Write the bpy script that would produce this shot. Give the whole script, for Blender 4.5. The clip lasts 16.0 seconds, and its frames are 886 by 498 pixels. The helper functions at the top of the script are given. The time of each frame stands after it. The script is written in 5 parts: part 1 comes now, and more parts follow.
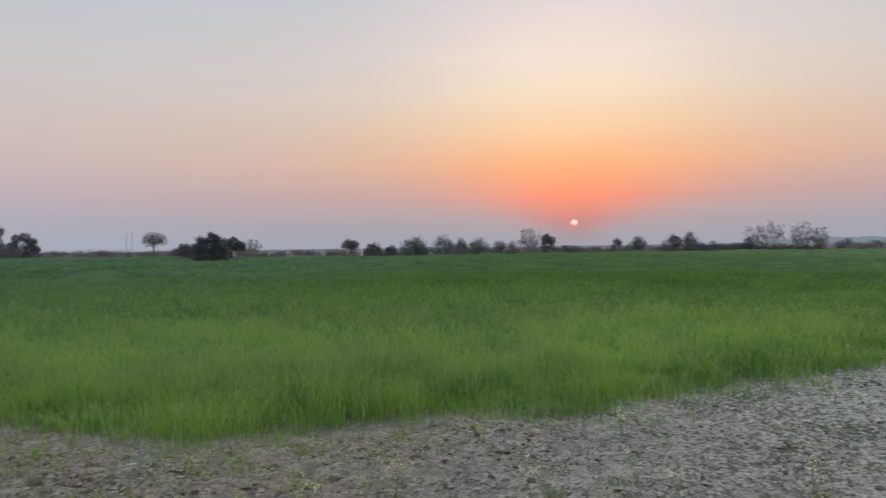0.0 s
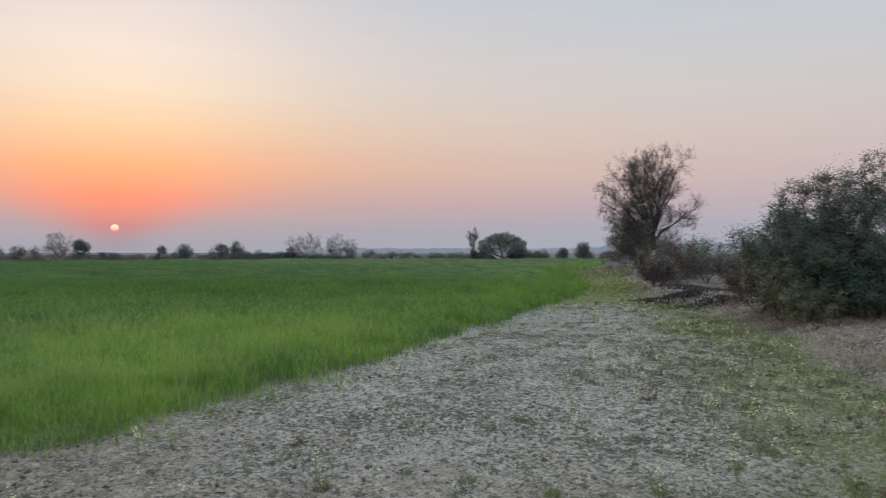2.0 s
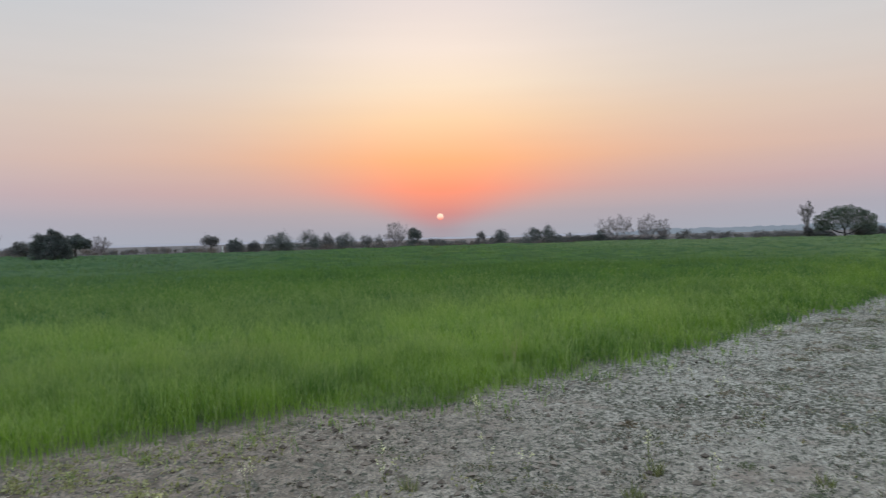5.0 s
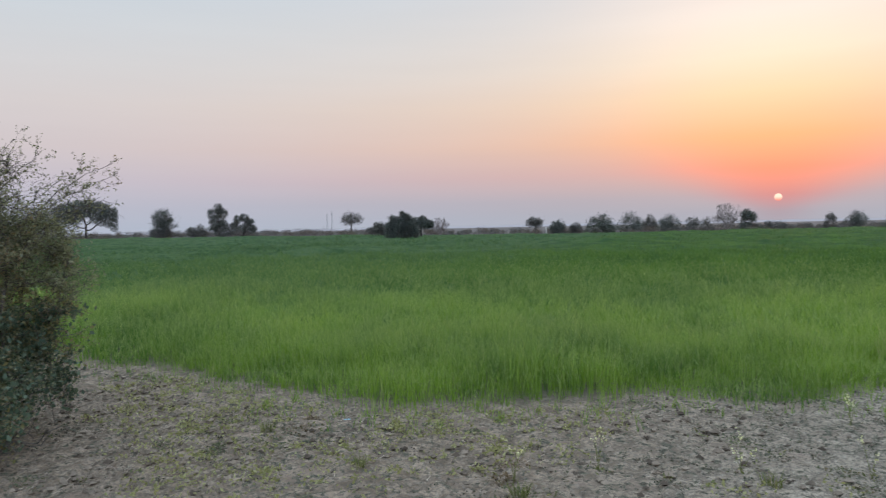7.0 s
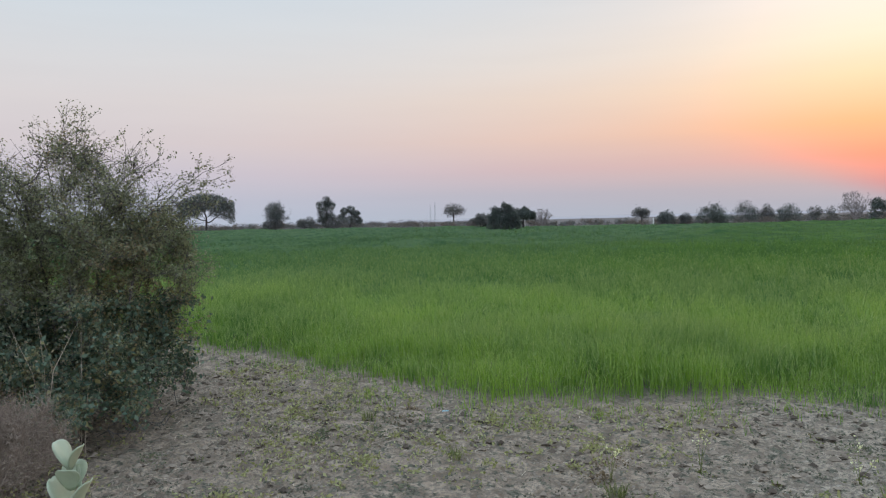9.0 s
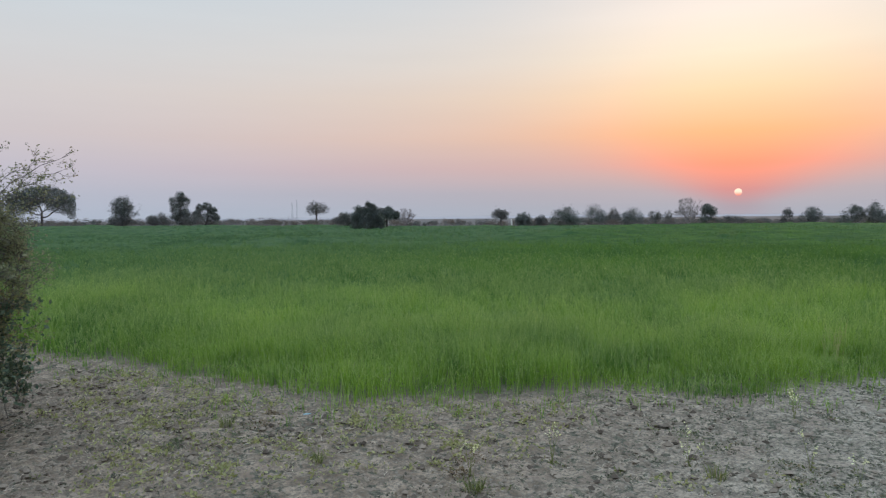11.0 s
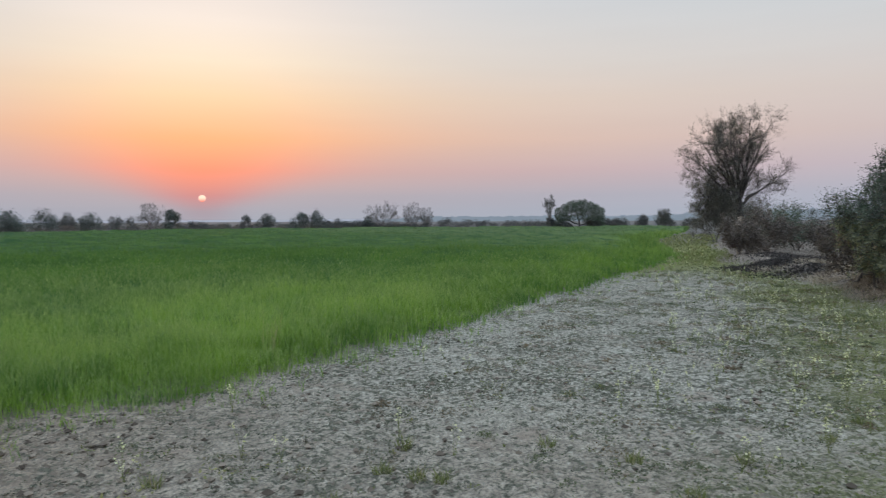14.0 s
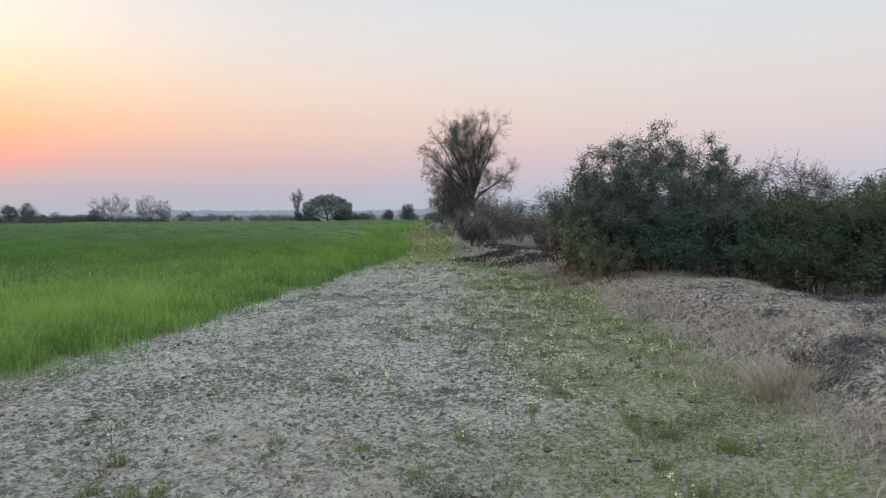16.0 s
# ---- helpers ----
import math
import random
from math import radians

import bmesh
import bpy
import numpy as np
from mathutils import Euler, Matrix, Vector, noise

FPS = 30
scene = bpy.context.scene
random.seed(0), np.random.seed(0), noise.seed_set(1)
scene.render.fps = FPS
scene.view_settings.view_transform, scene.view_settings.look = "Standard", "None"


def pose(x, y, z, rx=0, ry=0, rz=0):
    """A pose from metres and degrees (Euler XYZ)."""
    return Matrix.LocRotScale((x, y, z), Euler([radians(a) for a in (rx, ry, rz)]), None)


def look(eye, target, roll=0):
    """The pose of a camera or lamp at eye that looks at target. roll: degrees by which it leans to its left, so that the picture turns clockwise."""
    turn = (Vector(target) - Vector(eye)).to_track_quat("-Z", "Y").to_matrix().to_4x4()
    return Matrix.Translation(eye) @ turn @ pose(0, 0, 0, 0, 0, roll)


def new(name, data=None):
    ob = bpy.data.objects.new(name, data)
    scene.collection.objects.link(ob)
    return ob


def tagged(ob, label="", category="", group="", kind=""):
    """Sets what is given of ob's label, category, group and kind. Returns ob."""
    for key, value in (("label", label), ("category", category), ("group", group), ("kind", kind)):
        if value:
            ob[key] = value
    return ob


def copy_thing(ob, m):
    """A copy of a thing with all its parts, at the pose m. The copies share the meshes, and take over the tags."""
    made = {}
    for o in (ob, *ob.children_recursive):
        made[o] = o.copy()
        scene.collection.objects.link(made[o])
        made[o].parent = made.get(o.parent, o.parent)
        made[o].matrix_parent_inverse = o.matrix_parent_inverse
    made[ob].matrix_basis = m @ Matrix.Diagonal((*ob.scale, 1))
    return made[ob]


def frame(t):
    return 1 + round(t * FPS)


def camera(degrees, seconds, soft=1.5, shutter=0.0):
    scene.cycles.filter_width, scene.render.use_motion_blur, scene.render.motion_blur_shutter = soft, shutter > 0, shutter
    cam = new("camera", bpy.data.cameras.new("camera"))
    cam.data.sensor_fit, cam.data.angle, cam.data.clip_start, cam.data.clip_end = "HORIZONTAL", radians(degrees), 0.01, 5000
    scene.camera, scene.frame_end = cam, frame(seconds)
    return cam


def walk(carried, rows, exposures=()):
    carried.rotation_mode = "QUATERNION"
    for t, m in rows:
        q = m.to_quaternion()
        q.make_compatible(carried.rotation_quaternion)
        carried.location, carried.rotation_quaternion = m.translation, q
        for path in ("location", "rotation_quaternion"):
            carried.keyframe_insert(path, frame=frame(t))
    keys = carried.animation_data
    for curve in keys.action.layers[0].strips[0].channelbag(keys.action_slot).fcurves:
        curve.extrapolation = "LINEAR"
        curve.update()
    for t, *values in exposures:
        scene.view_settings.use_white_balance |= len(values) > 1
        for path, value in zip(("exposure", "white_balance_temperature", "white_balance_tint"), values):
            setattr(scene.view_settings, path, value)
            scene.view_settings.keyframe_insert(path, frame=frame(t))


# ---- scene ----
cam = camera(64.9, 16.0, soft=1.2, shutter=0.25)
PATH = [
    (0, (0.49, 0.105, 1.524), (0.309, 2.097, 1.518), -0.8),
    (0.5, (0.539, 0.122, 1.529), (0.688, 2.116, 1.534), -0.4),
    (1, (0.59, 0.122, 1.529), (1.06, 2.066, 1.538), -0.2),
    (1.5, (0.63, 0.081, 1.533), (1.402, 1.926, 1.545), -0.1),
    (2, (0.675, 0.071, 1.531), (1.697, 1.79, 1.54), -0.0),
    (2.5, (0.695, 0.044, 1.529), (1.887, 1.651, 1.53), -0.4),
    (3, (0.707, 0.033, 1.53), (1.942, 1.606, 1.52), -1.2),
    (3.5, (0.682, 0.064, 1.523), (1.758, 1.75, 1.506), -1.6),
    (4, (0.652, 0.09, 1.52), (1.459, 1.92, 1.5), -1.6),
    (4.5, (0.62, 0.12, 1.519), (1.121, 2.056, 1.497), -1.5),
    (5, (0.578, 0.132, 1.513), (0.775, 2.122, 1.483), -1.5),
    (7.5, (0.368, 0.095, 1.468), (-0.511, 1.889, 1.392), -1.3),
    (8, (0.384, 0.128, 1.474), (-0.624, 1.854, 1.392), -1.5),
    (10.5, (0.453, 0.042, 1.521), (-0.261, 1.909, 1.438), -0.7),
    (11, (0.438, 0.064, 1.517), (-0.161, 1.97, 1.429), -0.5),
    (11.5, (0.43, 0.065, 1.514), (-0.043, 2.007, 1.427), -0.5),
    (12, (0.463, 0.072, 1.516), (0.228, 2.057, 1.433), -0.4),
    (12.5, (0.495, 0.077, 1.515), (0.572, 2.074, 1.434), -0.2),
    (13, (0.525, 0.083, 1.512), (0.906, 2.044, 1.43), -0.1),
    (13.5, (0.57, 0.085, 1.511), (1.189, 1.984, 1.427), -0.2),
    (14, (0.641, 0.063, 1.515), (1.47, 1.881, 1.433), -0.3),
    (14.5, (0.711, 0.032, 1.523), (1.714, 1.761, 1.444), -0.3),
    (15, (0.727, 0.019, 1.524), (1.885, 1.647, 1.447), -0.2),
    (15.5, (0.735, 0.011, 1.516), (2.043, 1.522, 1.432), -0.2),
    (16, (0.768, -0.003, 1.515), (2.178, 1.411, 1.414), -0.2),
]
walk(cam, [(t, look(eye, target, roll)) for t, eye, target, roll in PATH],
     [(0, -0.06, 6500, 10), (2.0, 0.0, 6500, 10), (2.5, 0.05, 6500, 10), (3.0, 0.19, 6500, 10), (3.6, 0.12, 6500, 10), (4.3, -0.02, 6490, 10), (5.0, 0.0, 6460, 9), (7.5, 0.22, 6400, 8), (8.2, 0.27, 6400, 8), (10.5, 0.16, 6310, 6),
      (11.5, 0.12, 6290, 6), (12.5, 0.02, 6290, 6), (14.5, 0.1, 6330, 7), (15.5, 0.16, 6380, 8), (16, 0.32, 6400, 8)])


# ---- world, sun ----
SUN_AZ, SUN_EL = radians(5.5), radians(1.8)
SUN_DIR = Vector((math.sin(SUN_AZ) * math.cos(SUN_EL), math.cos(SUN_AZ) * math.cos(SUN_EL), math.sin(SUN_EL)))


def lin(r, g, b):
    """Linear colour from 0-255 display values."""
    return tuple(((v / 255 + 0.055) / 1.055) ** 2.4 if v > 10 else v / 255 / 12.92 for v in (r, g, b)) + (1.0,)


class Nodes:
    """Small helper that wires nodes."""

    def __init__(self, tree):
        self.tree = tree
        tree.nodes.clear()

    def add(self, kind, _inputs=None, **props):
        node = self.tree.nodes.new(kind)
        for key, value in props.items():
            setattr(node, key, value)
        for key, value in (_inputs or {}).items():
            self.put(node, key, value)
        return node

    def put(self, node, key, value):
        socket = node.inputs[key]
        if isinstance(value, bpy.types.NodeSocket):
            self.tree.links.new(value, socket)
        else:
            socket.default_value = value

    def math(self, op, a, b=0.0, c=0.0):
        n = self.add("ShaderNodeMath", {0: a, 1: b, 2: c}, operation=op)
        return n.outputs[0]

    def ramp(self, fac, stops, smooth=False):
        n = self.add("ShaderNodeValToRGB", {0: fac})
        r = n.color_ramp
        r.interpolation = "EASE" if smooth else "LINEAR"
        r.elements[0].position, r.elements[0].color = stops[0]
        r.elements[1].position, r.elements[1].color = stops[-1]
        for p, c in stops[1:-1]:
            r.elements.new(p).color = c
        return n.outputs[0]

    def mix(self, fac, a, b, blend="MIX"):
        n = self.add("ShaderNodeMix", data_type="RGBA", blend_type=blend)
        self.put(n, 0, fac)
        self.put(n, 6, a)
        self.put(n, 7, b)
        return n.outputs[2]

    def noise(self, vec, scale, detail=4.0, rough=0.6, out="Fac"):
        n = self.add("ShaderNodeTexNoise", {"Vector": vec, "Scale": scale, "Detail": detail, "Roughness": rough})
        return n.outputs[out]

    def step(self, v, lo, hi):
        n = self.add("ShaderNodeMapRange", {0: v, 1: lo, 2: hi, 3: 0.0, 4: 1.0}, interpolation_type="SMOOTHSTEP")
        return n.outputs[0]


def make_sky():
    world = bpy.data.worlds.new("world")
    world.use_nodes = True
    scene.world = world
    n = Nodes(world.node_tree)
    vec = n.add("ShaderNodeTexCoord").outputs["Generated"]
    xyz = n.add("ShaderNodeSeparateXYZ", {0: vec})
    x, y, z = xyz.outputs
    elev = n.math("MULTIPLY", n.math("ARCSINE", n.math("MINIMUM", n.math("MAXIMUM", z, -1.0), 1.0)), 180 / math.pi)
    flat = n.math("MAXIMUM", n.math("SQRT", n.math("ADD", n.math("MULTIPLY", x, x), n.math("MULTIPLY", y, y))), 1e-4)
    along = n.math("ADD", n.math("MULTIPLY", x, math.sin(SUN_AZ)), n.math("MULTIPLY", y, math.cos(SUN_AZ)))
    daz = n.math("MULTIPLY", n.math("ARCCOSINE", n.math("MINIMUM", n.math("DIVIDE", along, flat), 1.0)), 180 / math.pi)
    # the glow reaches further north of the sun than south of it
    across = n.math("DIVIDE", n.math("SUBTRACT", n.math("MULTIPLY", x, math.cos(SUN_AZ)), n.math("MULTIPLY", y, math.sin(SUN_AZ))), flat)
    daz = n.math("MULTIPLY", daz, n.math("MULTIPLY_ADD", across, -0.18, 1.0))
    fac = n.math("DIVIDE", elev, 40.0)
    levels = (0, 0.8, 2, 4, 6.4, 9.6, 12.3, 15.3, 20, 30, 40)

    def column(colours):
        return n.ramp(fac, [(e / 40, lin(*c)) for e, c in zip(levels, colours)])

    base = column(BASE_SKY)
    middle = column(MID_SKY)
    core = column(CORE_SKY)

    def bell(width):
        q = n.math("DIVIDE", daz, width) if not isinstance(width, tuple) else n.math("DIVIDE", daz, n.math("MAXIMUM", n.math("MINIMUM", n.math("MULTIPLY_ADD", elev, width[1], width[0]), width[3]), width[2]))
        return n.math("POWER", math.e, n.math("MULTIPLY", n.math("MULTIPLY", q, q), -1.0))

    sky = n.mix(bell(42.0), base, middle)
    sky = n.mix(bell((0.2, 1.9, 2.2, 13.5)), sky, core)
    streak = n.add("ShaderNodeMapping", {"Vector": vec, "Scale": (2.2, 2.2, 26.0)}).outputs[0]
    veil = n.math("MULTIPLY_ADD", n.noise(streak, 1.6, 4.0, 0.55), 0.05, 0.975)
    sky = n.mix(1.0, sky, veil, "MULTIPLY")
    clear = n.add("ShaderNodeTexSky", sky_type="NISHITA", sun_disc=False, sun_elevation=SUN_EL, sun_rotation=SUN_AZ, dust_density=4.0)
    air = n.mix(1.0, clear.outputs[0], (0.12, 0.12, 0.12, 1.0), "MULTIPLY")
    sky = n.mix(0.06, sky, air)
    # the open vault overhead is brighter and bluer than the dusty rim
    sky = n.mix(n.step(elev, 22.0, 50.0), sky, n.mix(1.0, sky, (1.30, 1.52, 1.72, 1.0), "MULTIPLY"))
    # the sun's disc behind the haze, redder towards its lower rim
    toward = n.add("ShaderNodeVectorMath", {0: vec, 1: tuple(SUN_DIR)}, operation="DOT_PRODUCT").outputs["Value"]
    off = n.math("MULTIPLY", n.math("ARCCOSINE", n.math("MINIMUM", toward, 1.0)), 180 / math.pi)
    disc = n.math("SUBTRACT", 1.0, n.step(off, 0.23, 0.30))
    low = n.step(n.math("SUBTRACT", elev, math.degrees(SUN_EL)), -0.30, 0.10)
    sky = n.mix(disc, sky, n.mix(low, (1.0, 0.27, 0.20, 1.0), (1.2, 0.84, 0.64, 1.0)))
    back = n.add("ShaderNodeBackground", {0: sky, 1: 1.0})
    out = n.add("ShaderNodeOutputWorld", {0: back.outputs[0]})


CORE_SKY = ((170, 164, 175), (173, 158, 168), (205, 141, 144), (253, 148, 125), (254, 180, 134), (253, 214, 175), (252, 230, 205),
            (250, 233, 221), (233, 222, 222), (222, 222, 226), (224, 228, 234))
MID_SKY = ((170, 172, 184), (172, 171, 182), (177, 169, 178), (206, 170, 167), (226, 186, 165), (230, 203, 183), (226, 211, 200),
           (220, 212, 208), (207, 209, 215), (212, 218, 226), (224, 228, 234))
BASE_SKY = ((176, 183, 199), (178, 183, 199), (183, 184, 199), (193, 188, 200), (203, 194, 199), (208, 201, 203), (207, 205, 208),
            (202, 206, 212), (194, 206, 218), (206, 217, 228), (224, 228, 234))
make_sky()
sun = new("sun", bpy.data.lights.new("sun", "SUN"))
sun.data.energy, sun.data.angle, sun.data.color = 0.4, radians(1.0), (1.0, 0.5, 0.3)
sun.matrix_world = look((0, 0, 30), Vector((0, 0, 30)) - SUN_DIR)


# ---- materials ----
def material(name):
    m = bpy.data.materials.new(name)
    m.use_nodes = True
    return m, Nodes(m.node_tree)


def finish(n, colour, rough=0.9, bump=None, strength=0.4, distance=0.02, through_light=0.0, tint=(1.0, 1.0, 0.6, 1.0), gloss=0.1):
    b = n.add("ShaderNodeBsdfPrincipled", {"Base Color": colour, "Roughness": rough, "Specular IOR Level": gloss})
    if bump is not None:
        k = n.add("ShaderNodeBump", {"Strength": strength, "Distance": distance, "Height": bump})
        n.put(b, "Normal", k.outputs[0])
    shader = b.outputs[0]
    if through_light:
        t = n.add("ShaderNodeBsdfTranslucent", {0: n.mix(1.0, colour, tint, "MULTIPLY")})
        shader = n.add("ShaderNodeMixShader", {0: through_light, 1: shader, 2: t.outputs[0]}).outputs[0]
    n.add("ShaderNodeOutputMaterial", {0: shader})


def leaf_material(name, dark, light, dry=None, dry_share=0.0, gloss=0.6, through_light=0.25):
    """Foliage: every leaf a tone of its own, clumps vary, some leaves dry."""
    m, n = material(name)
    own = n.add("ShaderNodeNewGeometry").outputs["Random Per Island"]
    where = n.add("ShaderNodeTexCoord").outputs["Object"]
    clump = n.noise(where, 1.3, 3.0)
    tone = n.math("ADD", n.math("MULTIPLY", own, 0.6), n.math("MULTIPLY", clump, 0.55))
    colour = n.mix(n.step(tone, 0.15, 0.95), (*dark, 1), (*light, 1))
    if dry:
        odd = n.math("FRACT", n.math("MULTIPLY", own, 37.7))
        patch = n.math("MULTIPLY", n.step(n.noise(where, 0.9, 2.0), 0.42, 0.62), dry_share)
        colour = n.mix(n.math("LESS_THAN", odd, patch), colour, (*dry, 1))
    finish(n, colour, gloss, through_light=through_light)
    return m


def bark_material(name, dark, light):
    m, n = material(name)
    where = n.add("ShaderNodeTexCoord").outputs["Object"]
    stretch = n.add("ShaderNodeMapping", {"Vector": where, "Scale": (6, 6, 1.2)}).outputs[0]
    grain = n.noise(stretch, 6.0, 5.0)
    finish(n, n.mix(n.step(grain, 0.3, 0.7), (*dark, 1), (*light, 1)), 0.95, grain, 0.6, 0.02)
    return m


def ground_material():
    """Crusted pale soil with dark mossy flecks, greener towards the weedy verge, straw-brown on the bank."""
    m, n = material("soil")
    where = n.add("ShaderNodeTexCoord").outputs["Object"]
    green = n.add("ShaderNodeAttribute", attribute_name="verge").outputs["Fac"]
    straw = n.add("ShaderNodeAttribute", attribute_name="straw").outputs["Fac"]
    field = n.add("ShaderNodeAttribute", attribute_name="crop").outputs["Fac"]
    damp = n.add("ShaderNodeAttribute", attribute_name="damp").outputs["Fac"]
    far = n.add("ShaderNodeAttribute", attribute_name="far").outputs["Fac"]
    fine = n.noise(where, 42.0, 5.0, 0.7)
    mid = n.noise(where, 7.5, 4.0, 0.6)
    broad = n.noise(where, 0.8, 3.0)
    soil = n.mix(n.step(mid, 0.25, 0.75), (0.405, 0.373, 0.31, 1), (0.60, 0.552, 0.464, 1))
    soil = n.mix(damp, soil, n.mix(n.step(mid, 0.3, 0.7), (0.20, 0.150, 0.112, 1), (0.46, 0.365, 0.28, 1)))
    soil = n.mix(n.step(fine, 0.40, 0.58), n.mix(0.72, soil, (0.15, 0.134, 0.116, 1)), soil)
    pale = n.step(n.noise(where, 27.0, 3.0, 0.6), 0.56, 0.66)
    soil = n.mix(n.math("MULTIPLY", pale, n.math("MULTIPLY_ADD", damp, -0.4, 0.55)), soil, (0.68, 0.63, 0.54, 1))
    # warm brown patches of bare earth
    soil = n.mix(n.math("MULTIPLY", n.step(n.noise(where, 2.3, 4.0, 0.65), 0.53, 0.68), 0.6), soil, (0.33, 0.255, 0.205, 1))
    # moss flecks, a hand wide
    fleck = n.noise(where, 18.5, 5.0, 0.68)
    cover = n.math("ADD", n.math("MULTIPLY", green, 0.065), n.math("MULTIPLY", n.math("SUBTRACT", broad, 0.5), 0.24))
    cover = n.math("SUBTRACT", cover, n.math("MULTIPLY", damp, 0.05))
    moss_mask = n.math("MULTIPLY", n.step(n.math("ADD", fleck, cover), 0.50, 0.54), 0.95)
    moss = n.mix(n.step(fine, 0.38, 0.6), (0.078, 0.076, 0.059, 1), (0.19, 0.182, 0.142, 1))
    moss = n.mix(n.math("MULTIPLY", green, 0.8), moss, n.mix(n.step(fine, 0.38, 0.62), (0.125, 0.128, 0.055, 1), (0.27, 0.272, 0.12, 1)))
    soil = n.mix(n.math("MULTIPLY", green, 0.5), soil, (0.235, 0.22, 0.15, 1))
    colour = n.mix(moss_mask, soil, moss)
    dry = n.mix(n.step(n.noise(where, 17.0, 8.0, 0.8), 0.42, 0.64), (0.062, 0.051, 0.045, 1), (0.52, 0.435, 0.365, 1))
    colour = n.mix(straw, colour, dry)
    # burnt ground, and shade along the hedge foot painted in the same black
    char = n.add("ShaderNodeAttribute", attribute_name="char").outputs["Fac"]
    char = n.math("MULTIPLY", char, n.math("MULTIPLY_ADD", n.step(n.noise(where, 11.0, 6.0, 0.7), 0.38, 0.55), 0.62, 0.34))
    colour = n.mix(char, colour, n.mix(n.step(fine, 0.35, 0.65), (0.026, 0.024, 0.024, 1), (0.105, 0.092, 0.088, 1)))
    colour = n.mix(field, colour, (0.16, 0.15, 0.11, 1))
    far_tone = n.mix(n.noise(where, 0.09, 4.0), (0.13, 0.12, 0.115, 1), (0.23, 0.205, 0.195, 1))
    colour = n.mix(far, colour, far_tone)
    height = n.math("ADD", n.math("ADD", n.math("MULTIPLY", fine, 0.5), mid), n.math("MULTIPLY", fleck, 1.6))
    finish(n, colour, 0.97, height, 0.8, 0.035, gloss=0.02)
    return m


def wheat_material():
    """Young wheat: yellow-green and starved along the margin, bluish green further in, paler tips and yellowed blades."""
    m, n = material("wheat_blade")
    own = n.add("ShaderNodeNewGeometry").outputs["Random Per Island"]
    apart = n.add("ShaderNodeAttribute", attribute_name="apart").outputs["Fac"]
    where = n.add("ShaderNodeTexCoord").outputs["Object"]
    margin = n.add("ShaderNodeAttribute", attribute_name="margin").outputs["Fac"]
    tip = n.add("ShaderNodeAttribute", attribute_name="tip").outputs["Fac"]
    broad = n.noise(where, 0.35, 3.0)
    lush = n.mix(n.step(broad, 0.35, 0.7), (0.086, 0.178, 0.050, 1), (0.138, 0.252, 0.064, 1))
    # the field's northern half is paler and greyer: brightness and haze put into the colour
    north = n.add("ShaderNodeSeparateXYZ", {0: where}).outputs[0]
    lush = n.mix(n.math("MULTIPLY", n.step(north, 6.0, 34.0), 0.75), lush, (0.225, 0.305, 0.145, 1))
    # and the western corner a darker blue-green
    west = n.step(north, -2.5, -11.0)
    lush = n.mix(n.math("MULTIPLY", west, 0.8), lush, (0.142, 0.232, 0.120, 1))
    starved = n.mix(own, (0.245, 0.385, 0.062, 1), (0.375, 0.515, 0.105, 1))
    colour = n.mix(n.math("MULTIPLY", margin, n.math("MULTIPLY_ADD", broad, 0.6, 0.55)), lush, starved)
    shade = n.math("FRACT", n.math("MULTIPLY", own, 17.3))
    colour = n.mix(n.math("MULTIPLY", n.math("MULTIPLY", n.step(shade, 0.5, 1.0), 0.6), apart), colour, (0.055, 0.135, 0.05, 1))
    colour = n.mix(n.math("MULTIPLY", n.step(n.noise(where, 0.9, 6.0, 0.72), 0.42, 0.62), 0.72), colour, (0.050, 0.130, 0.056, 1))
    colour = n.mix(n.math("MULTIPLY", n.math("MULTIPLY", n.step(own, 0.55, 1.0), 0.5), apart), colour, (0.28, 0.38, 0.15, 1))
    yellow = n.math("MULTIPLY", n.math("LESS_THAN", n.math("FRACT", n.math("MULTIPLY", own, 53.3)), 0.06), n.math("MULTIPLY", apart, 0.7))
    colour = n.mix(yellow, colour, (0.46, 0.50, 0.27, 1))
    colour = n.mix(n.math("MULTIPLY", n.math("MULTIPLY", n.step(tip, 0.45, 1.0), 0.5), apart), colour, (0.47, 0.56, 0.28, 1))
    finish(n, colour, 0.6, through_light=0.5, tint=(1.15, 1.2, 0.6, 1.0), gloss=0.04)
    return m


def plain_material(name, a, b, scale=8.0, rough=0.8, through_light=0.0, bump=0.3):
    m, n = material(name)
    where = n.add("ShaderNodeTexCoord").outputs["Object"]
    own = n.add("ShaderNodeNewGeometry").outputs["Random Per Island"]
    f = n.math("ADD", n.math("MULTIPLY", n.noise(where, scale, 4.0), 0.6), n.math("MULTIPLY", own, 0.4))
    finish(n, n.mix(n.step(f, 0.25, 0.75), (*a, 1), (*b, 1)), rough, n.noise(where, scale * 3, 4.0), bump, 0.01, through_light)
    return m


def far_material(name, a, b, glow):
    """Land kilometres off: the dusty air's haze is put into its colour and a glow."""
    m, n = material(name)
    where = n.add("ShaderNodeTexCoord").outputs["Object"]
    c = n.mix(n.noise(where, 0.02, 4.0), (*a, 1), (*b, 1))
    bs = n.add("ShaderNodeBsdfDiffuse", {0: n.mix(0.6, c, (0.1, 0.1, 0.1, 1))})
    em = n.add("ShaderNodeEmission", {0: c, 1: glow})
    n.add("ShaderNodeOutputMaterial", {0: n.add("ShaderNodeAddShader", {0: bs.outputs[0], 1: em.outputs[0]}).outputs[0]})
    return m


